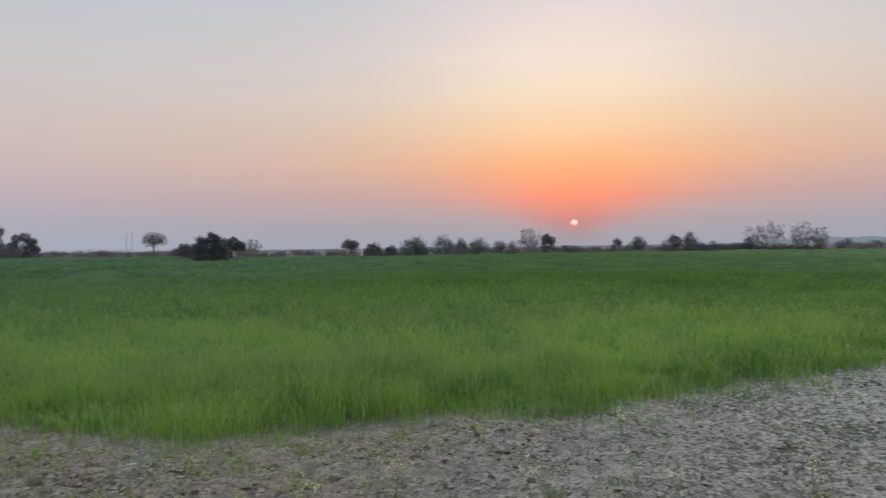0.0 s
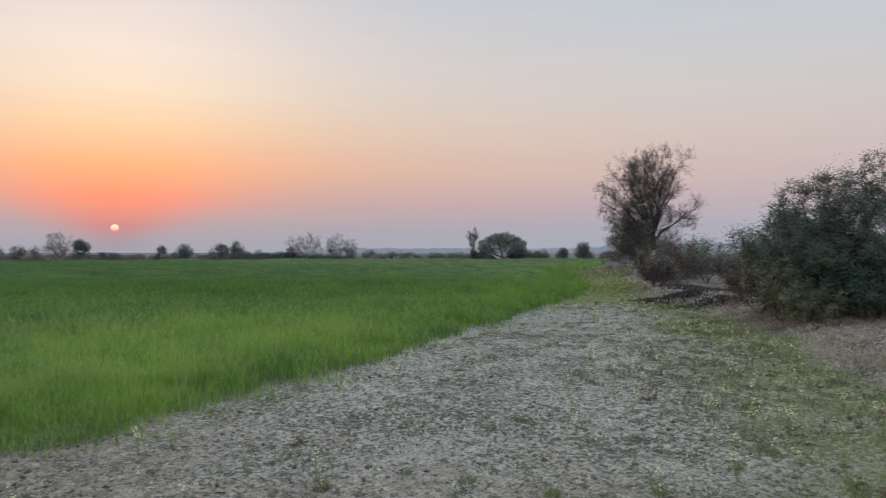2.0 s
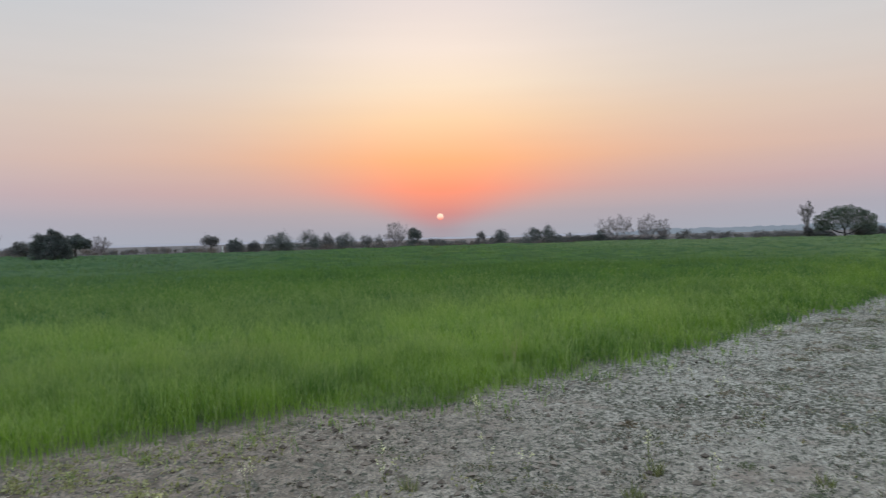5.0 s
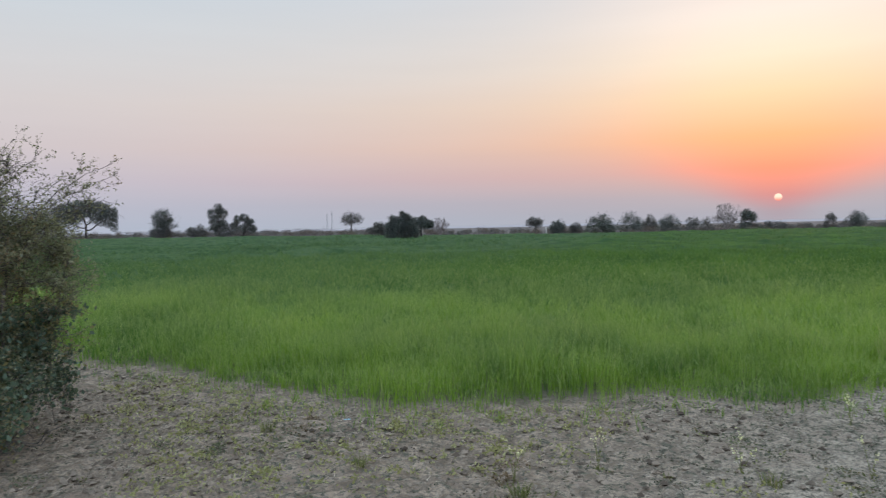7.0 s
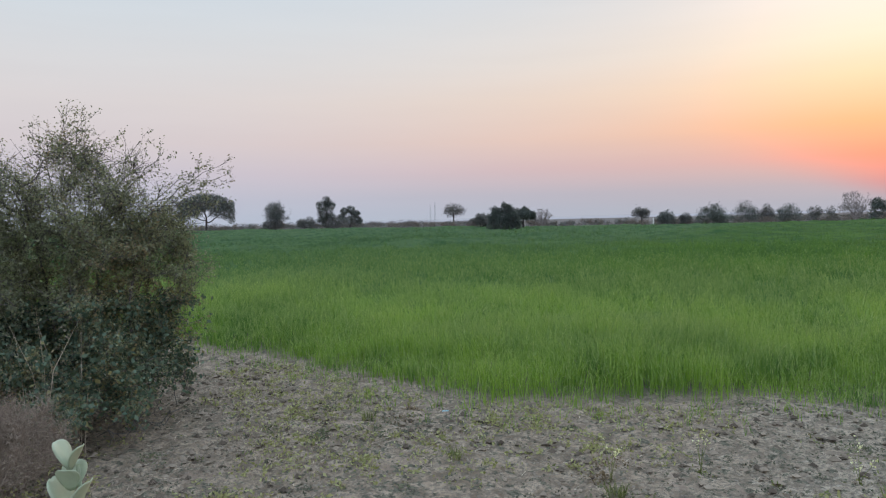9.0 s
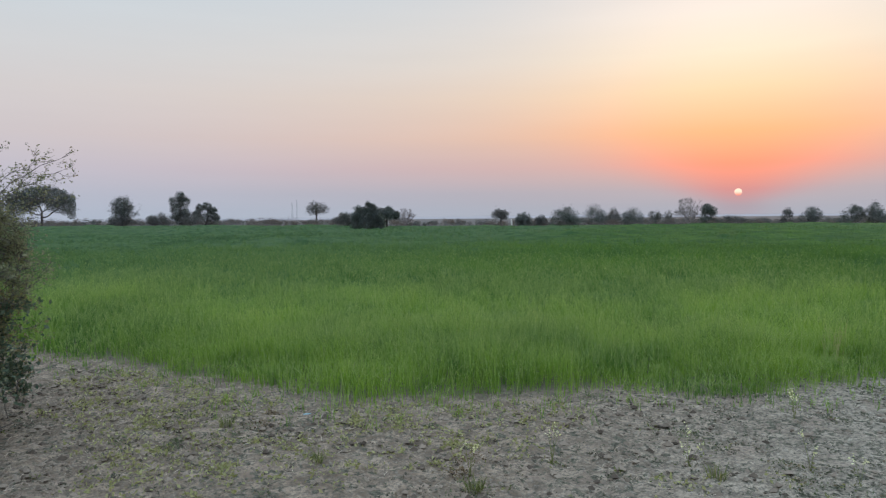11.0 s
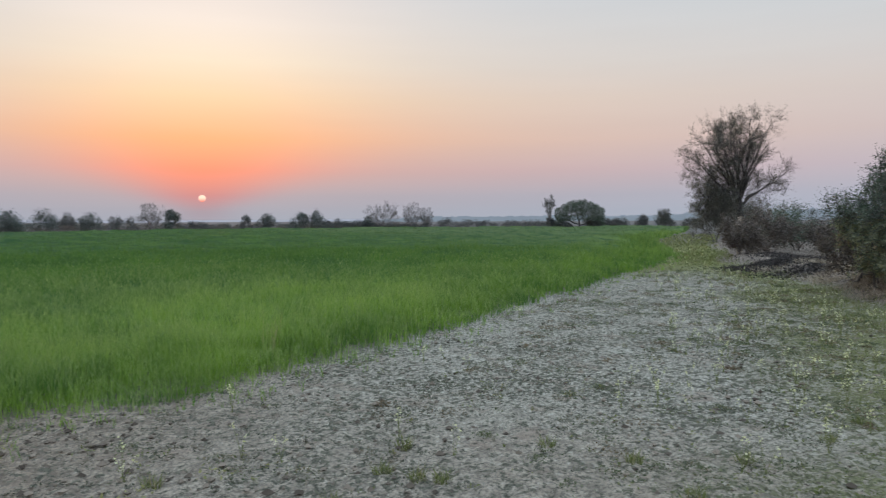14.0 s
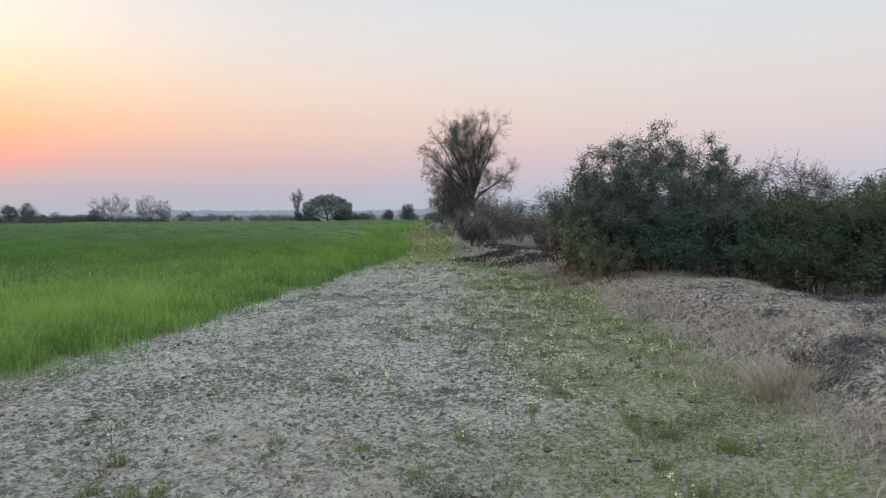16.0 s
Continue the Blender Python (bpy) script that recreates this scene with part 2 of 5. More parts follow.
SOIL = ground_material()
WHEAT = wheat_material()
BARK = bark_material("bark", (0.05, 0.045, 0.045), (0.13, 0.115, 0.11))
TWIG = bark_material("twig", (0.085, 0.078, 0.075), (0.20, 0.18, 0.17))
THORN = leaf_material("thorn_bush_leaf", (0.066, 0.092, 0.084), (0.205, 0.25, 0.215), (0.22, 0.18, 0.145), 0.22, through_light=0.4)
OLIVE = leaf_material("olive_leaf", (0.145, 0.16, 0.118), (0.35, 0.36, 0.25), (0.33, 0.265, 0.18), 0.38, through_light=0.45)
# shade inside the hedge foot is painted into this dark leaf colour
SHADED_LEAF = leaf_material("shaded_leaf", (0.022, 0.046, 0.036), (0.07, 0.118, 0.08), (0.12, 0.10, 0.06), 0.12, 0.5)
FEATHER = leaf_material("feathery_leaf", (0.115, 0.113, 0.112), (0.27, 0.26, 0.245), (0.27, 0.215, 0.20), 0.4, through_light=0.45)
# far leaf and twig: aerial haze is mixed into these paler, greyer colours
FAR_LEAF = leaf_material("hazed_leaf", (0.098, 0.10, 0.11), (0.195, 0.196, 0.20), (0.225, 0.195, 0.195), 0.3)
FAR_TWIG = bark_material("hazed_twig", (0.22, 0.197, 0.197), (0.37, 0.33, 0.325))
FAR_GREEN = leaf_material("grey_green_leaf", (0.085, 0.108, 0.096), (0.18, 0.215, 0.18))
DUSK_LEAF = leaf_material("dusky_leaf", (0.085, 0.098, 0.105), (0.17, 0.19, 0.19), (0.15, 0.13, 0.125), 0.2)
BROWN_LEAF = leaf_material("withered_leaf", (0.10, 0.085, 0.08), (0.24, 0.20, 0.19))
HEDGE_OLIVE = leaf_material("hedge_olive_leaf", (0.062, 0.078, 0.042), (0.185, 0.20, 0.105), (0.19, 0.155, 0.09), 0.25, through_light=0.3)
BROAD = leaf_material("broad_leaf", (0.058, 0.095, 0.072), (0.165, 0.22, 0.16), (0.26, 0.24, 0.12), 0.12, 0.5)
STRAW = plain_material("dry_grass", (0.25, 0.205, 0.172), (0.66, 0.565, 0.48), 3.0, 0.8, 0.2)
ASH = plain_material("stubble_and_shade", (0.028, 0.025, 0.025), (0.12, 0.105, 0.10), 6.0, 0.95)
DRYWEED = plain_material("dry_weed", (0.19, 0.15, 0.12), (0.39, 0.315, 0.265), 4.0, 0.9)
WEED = leaf_material("weed_leaf", (0.12, 0.145, 0.062), (0.275, 0.30, 0.135), (0.33, 0.29, 0.16), 0.25, through_light=0.4)
YELLOW_WEED = leaf_material("yellowing_weed_leaf", (0.24, 0.25, 0.11), (0.48, 0.47, 0.26), through_light=0.4)
MILKWEED = plain_material("milkweed_leaf", (0.40, 0.46, 0.34), (0.60, 0.655, 0.53), 9.0, 0.55, 0.25)
PETAL = plain_material("petal", (0.74, 0.72, 0.40), (0.90, 0.88, 0.66), 5.0, 0.6, 0.3)
POST_WHITE = plain_material("white_paint", (0.62, 0.60, 0.57), (0.80, 0.79, 0.76), 4.0, 0.6)
STEEL = plain_material("galvanised_steel", (0.33, 0.34, 0.37), (0.44, 0.45, 0.48), 2.0, 0.5)
PLASTIC = plain_material("blue_plastic", (0.16, 0.42, 0.55), (0.55, 0.72, 0.80), 20.0, 0.35)
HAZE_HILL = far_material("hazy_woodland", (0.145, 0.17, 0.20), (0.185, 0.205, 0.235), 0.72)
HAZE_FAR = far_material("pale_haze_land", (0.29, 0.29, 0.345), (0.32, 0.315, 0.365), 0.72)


# ---- building helpers ----
def lattice(ix, iy, seed):
    h = (ix.astype(np.int64) * 374761393 + iy.astype(np.int64) * 668265263 + seed * 974711) & 0x7FFFFFFF
    h = ((h ^ (h >> 13)) * 1274126177) & 0x7FFFFFFF
    return ((h ^ (h >> 16)) & 0xFFFF) / 65535.0


def value_noise(x, y, seed=0):
    x, y = np.asarray(x, float), np.asarray(y, float)
    ix, iy = np.floor(x), np.floor(y)
    fx, fy = x - ix, y - iy
    fx, fy = fx * fx * (3 - 2 * fx), fy * fy * (3 - 2 * fy)
    a, b = lattice(ix, iy, seed), lattice(ix + 1, iy, seed)
    c, d = lattice(ix, iy + 1, seed), lattice(ix + 1, iy + 1, seed)
    return (a + (b - a) * fx) * (1 - fy) + (c + (d - c) * fx) * fy


def smooth(v, lo, hi):
    t = np.clip((np.asarray(v, float) - lo) / (hi - lo), 0, 1)
    return t * t * (3 - 2 * t)


def inside(poly, x, y):
    x, y = np.asarray(x, float), np.asarray(y, float)
    odd = np.zeros(x.shape, bool)
    for (ax, ay), (bx, by) in zip(poly, poly[1:] + poly[:1]):
        if ay == by:
            continue
        odd ^= ((ay > y) != (by > y)) & (x < (bx - ax) * (y - ay) / (by - ay) + ax)
    return odd


def distance(line, x, y):
    x, y = np.asarray(x, float), np.asarray(y, float)
    best = np.full(x.shape, 1e9)
    for (ax, ay), (bx, by) in zip(line, line[1:]):
        dx, dy = bx - ax, by - ay
        t = np.clip(((x - ax) * dx + (y - ay) * dy) / (dx * dx + dy * dy), 0, 1)
        best = np.minimum(best, np.hypot(x - ax - t * dx, y - ay - t * dy))
    return best


def np_mesh(name, verts, faces, mat, attributes=None, shade=False):
    """A mesh from arrays: verts n x 3, faces a list of index arrays (triangles or quads)."""
    me = bpy.data.meshes.new(name)
    verts = np.asarray(verts, np.float32)
    faces = [np.asarray(f, np.int32) for f in (faces if isinstance(faces, list) else [faces]) if len(f)]
    me.vertices.add(len(verts))
    me.vertices.foreach_set("co", verts.ravel())
    loops = np.concatenate([f.ravel() for f in faces])
    sizes = np.concatenate([np.full(len(f), f.shape[1], np.int32) for f in faces])
    me.loops.add(len(loops))
    me.loops.foreach_set("vertex_index", loops)
    me.polygons.add(len(sizes))
    me.polygons.foreach_set("loop_start", np.concatenate([[0], np.cumsum(sizes)[:-1]]).astype(np.int32))
    me.polygons.foreach_set("use_smooth", np.full(len(sizes), shade))
    me.update(calc_edges=True)
    me.validate()
    for key, values in (attributes or {}).items():
        me.attributes.new(key, "FLOAT", "POINT").data.foreach_set("value", np.asarray(values, np.float32))
    me.materials.append(mat)
    return me


def part(name, me, parent, label=""):
    ob = new(name, me)
    ob.parent = parent
    return tagged(ob, label)


def leaf_cards(rng, centres, size, slim=0.5, droop=0.0, small=False):
    """Pointed leaves at the centres, every way round: two triangles each, one for small ones."""
    k = len(centres)
    a = rng.normal(size=(k, 3))
    a[:, 2] -= droop
    a /= np.linalg.norm(a, axis=1)[:, None]
    b = np.cross(a, rng.normal(size=(k, 3)))
    b /= np.linalg.norm(b, axis=1)[:, None]
    s = (size * rng.uniform(0.6, 1.35, k))[:, None]
    if small:
        v = np.stack([centres + a * s, centres + b * s * slim * 1.25 - a * s * 0.6, centres - b * s * slim * 1.25 - a * s * 0.6], 1).reshape(-1, 3)
        return v, np.arange(3 * k).reshape(-1, 3)
    v = np.stack([centres - a * s, centres + b * s * slim - a * s * 0.1, centres + a * s, centres - b * s * slim - a * s * 0.1], 1).reshape(-1, 3)
    return v, np.arange(4 * k).reshape(-1, 4)


def prisms(p, q, rp, rq, sides=3):
    """Tapered sticks from p to q; with one side, flat slivers for twigs a few millimetres thick."""
    k = len(p)
    d = q - p
    d = d / np.maximum(np.linalg.norm(d, axis=1)[:, None], 1e-6)
    ref = np.where(np.abs(d[:, 2:3]) > 0.9, [[1.0, 0, 0]], [[0, 0, 1.0]])
    u = np.cross(d, ref)
    u /= np.linalg.norm(u, axis=1)[:, None]
    w = np.cross(d, u)
    if sides == 1:
        turn = (np.arange(k) * 2.399)[:, None]
        u = u * np.cos(turn) + w * np.sin(turn)
        rp, rq = np.asarray(rp, float).reshape(-1, 1), np.asarray(rq, float).reshape(-1, 1)
        v = np.stack([p - u * rp, p + u * rp, q + u * rq, q - u * rq], 1).reshape(-1, 3)
        return v, np.arange(4 * k).reshape(-1, 4)
    ring = []
    for base, r in ((p, rp), (q, rq)):
        for i in range(sides):
            ang = 2 * math.pi * i / sides
            ring.append(base + (u * math.cos(ang) + w * math.sin(ang)) * np.asarray(r, float).reshape(-1, 1))
    v = np.stack(ring, 1).reshape(-1, 3)
    at = np.arange(k)[:, None] * 2 * sides
    f = [at + np.array([[i, (i + 1) % sides, sides + (i + 1) % sides, sides + i]]) for i in range(sides)]
    return v, np.concatenate(f)


def tube(path, radii, sides=7):
    path = np.asarray(path, float)
    d = np.gradient(path, axis=0)
    d /= np.linalg.norm(d, axis=1)[:, None]
    ref = np.array([0.31, 0.95, 0.05])
    u = np.cross(d, ref)
    u /= np.linalg.norm(u, axis=1)[:, None]
    w = np.cross(d, u)
    ang = np.arange(sides) * 2 * math.pi / sides
    v = path[:, None] + (u[:, None] * np.cos(ang)[None, :, None] + w[:, None] * np.sin(ang)[None, :, None]) * np.asarray(radii)[:, None, None]
    i = np.arange(len(path) - 1)[:, None] * sides
    j = np.arange(sides)[None]
    f = np.stack([i + j, i + (j + 1) % sides, i + sides + (j + 1) % sides, i + sides + j], -1).reshape(-1, 4)
    return v.reshape(-1, 3), f


def joined(pieces):
    verts, faces, at = [], [], 0
    for v, f in pieces:
        verts.append(v)
        faces.append(f + at)
        at += len(v)
    by = {}
    for f in faces:
        by.setdefault(f.shape[1], []).append(f)
    return np.concatenate(verts), [np.concatenate(f) for f in by.values()]


# ---- the plan ----
MARGIN = [(-60, 16), (-14, 7.0), (-6.6, 6.1), (-4.4, 5.7), (-3.3, 5.5), (-2.5, 5.1), (-2.1, 4.95), (-1.5, 5.25), (-0.75, 5.5), (-0.3, 5.85), (0.1, 6.1), (0.55, 6.05), (1.4, 6.4), (2.1, 6.95),
          (2.75, 7.2), (3.8, 7.9), (4.8, 8.55), (6.2, 9.75), (8.15, 11.3), (11.1, 13.5), (16.5, 17.7), (21.6, 22.25), (27.4, 29.4), (33, 36.5), (54, 56)]
FAR_SIDE = [(80, 82), (63, 92), (41, 96), (20, 101), (0, 97), (-18, 90), (-33, 80), (-53, 66), (-67, 56), (-110, 42)]
FIELD = MARGIN + FAR_SIDE
BORDER = [(2.9, -4), (4.5, 1.0), (5.3, 1.5), (5.9, 1.85), (6.5, 2.35), (8.2, 3.65), (9.4, 5.0), (11.0, 6.65), (12.7, 8.5), (14.9, 11.4), (17.1, 14.8), (19.2, 18.0), (31, 30), (48, 46)]
BANK = BORDER + [(70, 60), (70, -30), (2.6, -30)]

# burnt patches, and hedge-foot shade drawn the same way: x, y, half widths, bits, height
BURNT_AND_SHADE = ((17.7, 14.3, 0.9, 1.2, 4200, 0.36), (16.4, 12.3, 0.9, 1.0, 1000, 0.12), (20.8, 16.0, 1.4, 1.3, 1800, 0.25), (11.5, 2.9, 1.7, 0.8, 5200, 0.16), (13.3, 4.2, 1.2, 0.6, 1200, 0.06), (9.9, 2.0, 1.0, 0.5, 2600, 0.13), (8.5, 1.5, 0.5, 0.35, 700, 0.08),
         (8.95, 2.9, 0.3, 0.22, 350, 0.08), (10.6, 4.6, 0.32, 0.2, 350, 0.06), (12.9, 3.6, 1.0, 0.4, 900, 0.08), (7.3, 1.6, 0.4, 0.3, 800, 0.1),
         (6.75, 1.62, 0.3, 0.16, 300, 0.04), (11.2, 4.1, 1.0, 0.35, 500, 0.04), (12.6, 3.0, 1.2, 0.7, 1500, 0.08))


def land(x, y):
    """The lie of the land without its small clods."""
    r = np.hypot(x, y)
    az = np.degrees(np.arctan2(x, np.maximum(y, 1e-3)))
    z = 0.12 * smooth(r, 30, 95) + 0.62 * smooth(r, 35, 100) * smooth(-az, 8, 42)
    z = z * (1 - smooth(r, 250, 700))
    d = np.where(inside(BANK, x, y), distance(BORDER, x, y), 0.0)
    crest = 0.65 + 0.7 * value_noise(x * 0.45, y * 0.45, 5)
    z = z + crest * (0.25 * smooth(d, 0, 1.1) - 0.17 * smooth(d, 1.3, 4.0)) + smooth(d, 0.2, 1.2) * (1 - smooth(d, 5, 8)) * (0.14 * value_noise(x * 1.3, y * 1.3, 15) - 0.05)
    return z


def ground_z(x, y):
    return float(land(np.array([float(x)]), np.array([float(y)]))[0])


def make_ground():
    az = np.concatenate([np.arange(-66, 92, 0.5), np.arange(92, 294, 6.0)])
    rad = np.concatenate([np.geomspace(0.4, 2.2, 10, endpoint=False), np.geomspace(2.2, 8, 190, endpoint=False), np.geomspace(8, 16, 70, endpoint=False), np.geomspace(16, 28, 56, endpoint=False), np.geomspace(28, 120, 46, endpoint=False), np.geomspace(120, 4200, 24)])
    A, R = np.meshgrid(np.radians(az), rad, indexing="ij")
    x, y = R * np.sin(A), R * np.cos(A)
    z = land(x, y)
    near = 1 - smooth(R, 18, 40)
    clod = np.abs(value_noise(x * 9, y * 9, 1) - 0.5) * 0.045 + value_noise(x * 19, y * 19, 2) * 0.028 + value_noise(x * 2.3, y * 2.3, 3) * 0.035
    d = distance(BORDER, x, y)
    bank = inside(BANK, x, y)
    rough = np.where(bank, smooth(d, 0, 1.2), 0) * (1 - smooth(R, 12, 16))
    clod += rough * (value_noise(x * 2.6, y * 2.6, 8) * 0.04 + value_noise(x * 6, y * 6, 7) * 0.045 + value_noise(x * 13, y * 13, 9) * 0.05 + value_noise(x * 25, y * 25, 19) * 0.04)
    z = z + (clod - 0.03) * near
    crop = inside(FIELD, x, y).astype(float) * smooth(distance(MARGIN, x, y), 0.05, 0.7)
    wav = (value_noise(x * 0.6, y * 0.6, 11) - 0.5) * 1.6
    verge = np.where(bank, 1.0 - smooth(d + wav * 0.4, 0.0, 0.45), 1 - smooth(d + wav, 0.4, 2.6))
    # the strip turns weedy towards the tall tree
    verge = np.maximum(verge, np.where(bank, 0.0, 2.2 * smooth(R + wav * 3, 19, 27) * (1 - smooth(R, 70, 90))))
    straw = np.where(bank, smooth(d + wav * 0.35, 0.0, 0.5), 0)
    char = np.zeros_like(x)
    for cx, cy, sx, sy, count, high in BURNT_AND_SHADE:
        q = ((x - cx) / sx) ** 2 + ((y - cy) / sy) ** 2 + (value_noise(x * 2.5, y * 2.5, 17) - 0.5) * 1.2
        char = np.maximum(char, (1 - smooth(q, 0.3, 1.0)) * (0.55 if cx > 15 else 1.0))
    damp = np.maximum(1 - smooth(x + wav - 0.25 * (y - 4), -0.9, 3.2), 0.6 * (1 - smooth(R + wav * 1.5, 3.6, 7.5)))
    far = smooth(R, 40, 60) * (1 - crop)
    n, k = A.shape
    i = np.arange(n)[:, None]
    j = np.arange(k - 1)[None]
    nxt = (i + 1) % n
    quads = np.stack([i * k + j, i * k + j + 1, nxt * k + j + 1, nxt * k + j], -1).reshape(-1, 4)[:, ::-1]
    verts = np.stack([x, y, z], -1).reshape(-1, 3)
    cap = np.array([[0.0, 0.0, 0.0]])
    verts = np.concatenate([verts, cap])
    c = len(verts) - 1
    fan = np.stack([np.arange(n) * k, ((np.arange(n) + 1) % n) * k, np.full(n, c)], -1)[:, ::-1]
    pad = lambda a: np.append(a.ravel(), 0)
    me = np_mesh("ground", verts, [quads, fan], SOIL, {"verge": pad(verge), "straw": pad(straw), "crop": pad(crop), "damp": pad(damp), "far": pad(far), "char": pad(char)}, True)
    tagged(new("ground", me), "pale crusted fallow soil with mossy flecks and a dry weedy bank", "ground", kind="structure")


make_ground()


# ---- the wheat ----
def blades(rng, x, y, z, height, width, lean=0.35, segments=2):
    """Bent, tapering grass blades; returns verts, faces, and the share of the height of each vert."""
    k = len(x)
    turn, bend = rng.uniform(0, 2 * math.pi, k), rng.uniform(0, 2 * math.pi, k)
    side = np.stack([np.cos(turn), np.sin(turn), np.zeros(k)], -1) * (width * rng.uniform(0.7, 1.3, k))[:, None] * 0.5
    go = np.stack([np.cos(bend), np.sin(bend), np.zeros(k)], -1) * (height * lean * rng.uniform(0.1, 1.0, k))[:, None]
    root = np.stack([x, y, z], -1)
    up = np.array([[0, 0, 1.0]]) * height[:, None]
    rows, tips = [], []
    levels = (0.0, 0.55) if segments == 2 else (0.0,)
    for s in levels:
        c = root + up * s + go * s * s
        rows += [c - side * (1 - 0.35 * s), c + side * (1 - 0.35 * s)]
        tips += [s, s]
    rows.append(root + up * rng.uniform(0.88, 1.0, k)[:, None] + go)
    tips.append(1.0)
    m = len(rows)
    v = np.stack(rows, 1).reshape(-1, 3)
    at = np.arange(k)[:, None] * m
    tri = [at + np.array([[0, 1, 3]]), at + np.array([[0, 3, 2]]), at + np.array([[2, 3, 4]])] if segments == 2 else [at + np.array([[0, 1, 2]])]
    return v, np.concatenate(tri), np.tile(tips, k)


def wheat_height(x, y):
    r = np.hypot(x, y)
    h = 0.33 + 0.13 * value_noise(x * 0.35, y * 0.35, 21) + 0.17 * (value_noise(x * 1.9, y * 1.9, 22) - 0.2) + 0.05 * value_noise(x * 5, y * 5, 24)
    tall = smooth(value_noise(x * 0.16 + 5, y * 0.32, 23), 0.64, 0.76) * smooth(r, 14, 28)
    return h + 0.2 * tall


def drill_rows(x, y):
    """Gaps between the drilled rows, open only in the western corner."""
    gap = smooth(0.5 + 0.5 * np.cos((x * 0.57 + y * 0.82) * 2 * math.pi / 0.5), 0.35, 0.8)
    return gap * smooth(-x, 9, 14) * (1 - smooth(-x, 30, 42)) * smooth(value_noise(x * 0.25, y * 0.25, 27), 0.2, 0.5)


def make_wheat():
    rng = np.random.default_rng(4)
    verts, faces, margin, tip, apart, at = [], [], [], [], [], 0
    # (from, to, blades per square metre, width, segments)
    for r0, r1, density, width, segments in ((4.5, 8.5, 1700, 0.0054, 2), (8.5, 13, 640, 0.0095, 2), (13, 20, 230, 0.019, 2), (20, 32, 95, 0.028, 2), (32, 55, 44, 0.042, 1), (55, 125, 11, 0.08, 1)):
        a0, a1 = radians(-70), radians(47)
        k = int(0.5 * (a1 - a0) * (r1 * r1 - r0 * r0) * density)
        a, r = rng.uniform(a0, a1, k), np.sqrt(rng.uniform(r0 * r0, r1 * r1, k))
        x, y = r * np.sin(a), r * np.cos(a)
        keep = inside(FIELD, x, y)
        x, y = x[keep], y[keep]
        d = distance(MARGIN, x, y)
        # ragged, thin margin
        keep = rng.uniform(size=len(x)) < np.clip(0.06 + (d + 0.12 + 0.8 * (value_noise(x * 1.7, y * 1.7, 31) - 0.5) + 0.6 * (value_noise(x * 6, y * 6, 35) - 0.5)) * 1.6, 0.05, 1)
        # drilled rows towards the western corner
        keep &= rng.uniform(size=len(x)) > 0.95 * drill_rows(x, y)
        x, y, d = x[keep], y[keep], d[keep]
        h = wheat_height(x, y) * (0.34 + 0.66 * smooth(d + 0.9 * (value_noise(x * 2.4, y * 2.4, 36) - 0.5), -0.2, 1.2)) * rng.uniform(0.55, 1.15, len(x))
        z = land(x, y)
        v, f, t = blades(rng, x, y, z, h, np.full(len(x), width), 0.48, segments)
        m = 5 if segments == 2 else 3
        near = 1 - smooth(d + (value_noise(x * 0.5, y * 0.5, 33) - 0.5) * 3.0, 1.0, 6.5)
        verts.append(v)
        faces.append(f + at)
        near = near * (1 - 0.45 * smooth(-x, 2, 8))
        margin.append(np.repeat(near * (1 - 0.6 * smooth(x, 1.5, 9)), m))
        tip.append(t)
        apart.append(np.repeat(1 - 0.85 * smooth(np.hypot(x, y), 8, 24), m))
        at += len(v)
        if r0 < 30:
            # short flag leaves that arch out near the top
            pick = rng.uniform(size=len(x)) < 0.4
            x, y, z, h, near = x[pick], y[pick], z[pick], h[pick], near[pick]
            v, f, t = blades(rng, x, y, z + h * rng.uniform(0.55, 0.95, len(x)), rng.uniform(0.03, 0.08, len(x)), np.full(len(x), width * 1.05), 1.5, 1)
            verts.append(v)
            faces.append(f + at)
            margin.append(np.repeat(near * (1 - 0.6 * smooth(x, 1.5, 9)), 3))
            tip.append(np.full(len(v), 1.0))
            apart.append(np.repeat(1 - 0.7 * smooth(np.hypot(x, y), 8, 30), 3))
            at += len(v)
    # stray sprouts on the bare soil beyond the margin
    k = 60000
    x, y = rng.uniform(-9, 24, k), rng.uniform(4, 24, k)
    d = distance(MARGIN, x, y)
    keep = ~inside(FIELD, x, y) & (rng.uniform(size=k) < (1 - smooth(d + 0.5 * (value_noise(x * 2.5, y * 2.5, 38) - 0.4), 0.0, 0.75)) * 0.8 * (1 - 0.8 * smooth(x, 2.0, 6.0)))
    x, y = x[keep], y[keep]
    x, y = np.repeat(x, 4) + rng.normal(size=len(x) * 4) * 0.02, np.repeat(y, 4) + rng.normal(size=len(y) * 4) * 0.02
    v, f, t = blades(rng, x, y, land(x, y), rng.uniform(0.03, 0.15, len(x)), 0.003 + 0.0004 * np.hypot(x, y), 0.8)
    verts.append(v)
    faces.append(f + at)
    margin.append(np.full(len(v), 0.8))
    tip.append(t)
    apart.append(np.full(len(v), 0.8))
    at += len(v)
    # the closed canopy further in
    az, rad = np.radians(np.arange(-72, 50, 0.32)), np.geomspace(9, 128, 160)
    A, R = np.meshgrid(az, rad, indexing="ij")
    x, y = R * np.sin(A), R * np.cos(A)
    d = distance(MARGIN, x, y)
    ok = inside(FIELD, x, y) & (d > 1.0)
    z = land(x, y) + wheat_height(x, y) * (0.45 + 0.25 * smooth(R, 15, 50)) * smooth(d, 0.7, 3.2) * (1 - 0.6 * drill_rows(x, y)) + (value_noise(x * 4, y * 4, 41) - 0.5) * 0.10
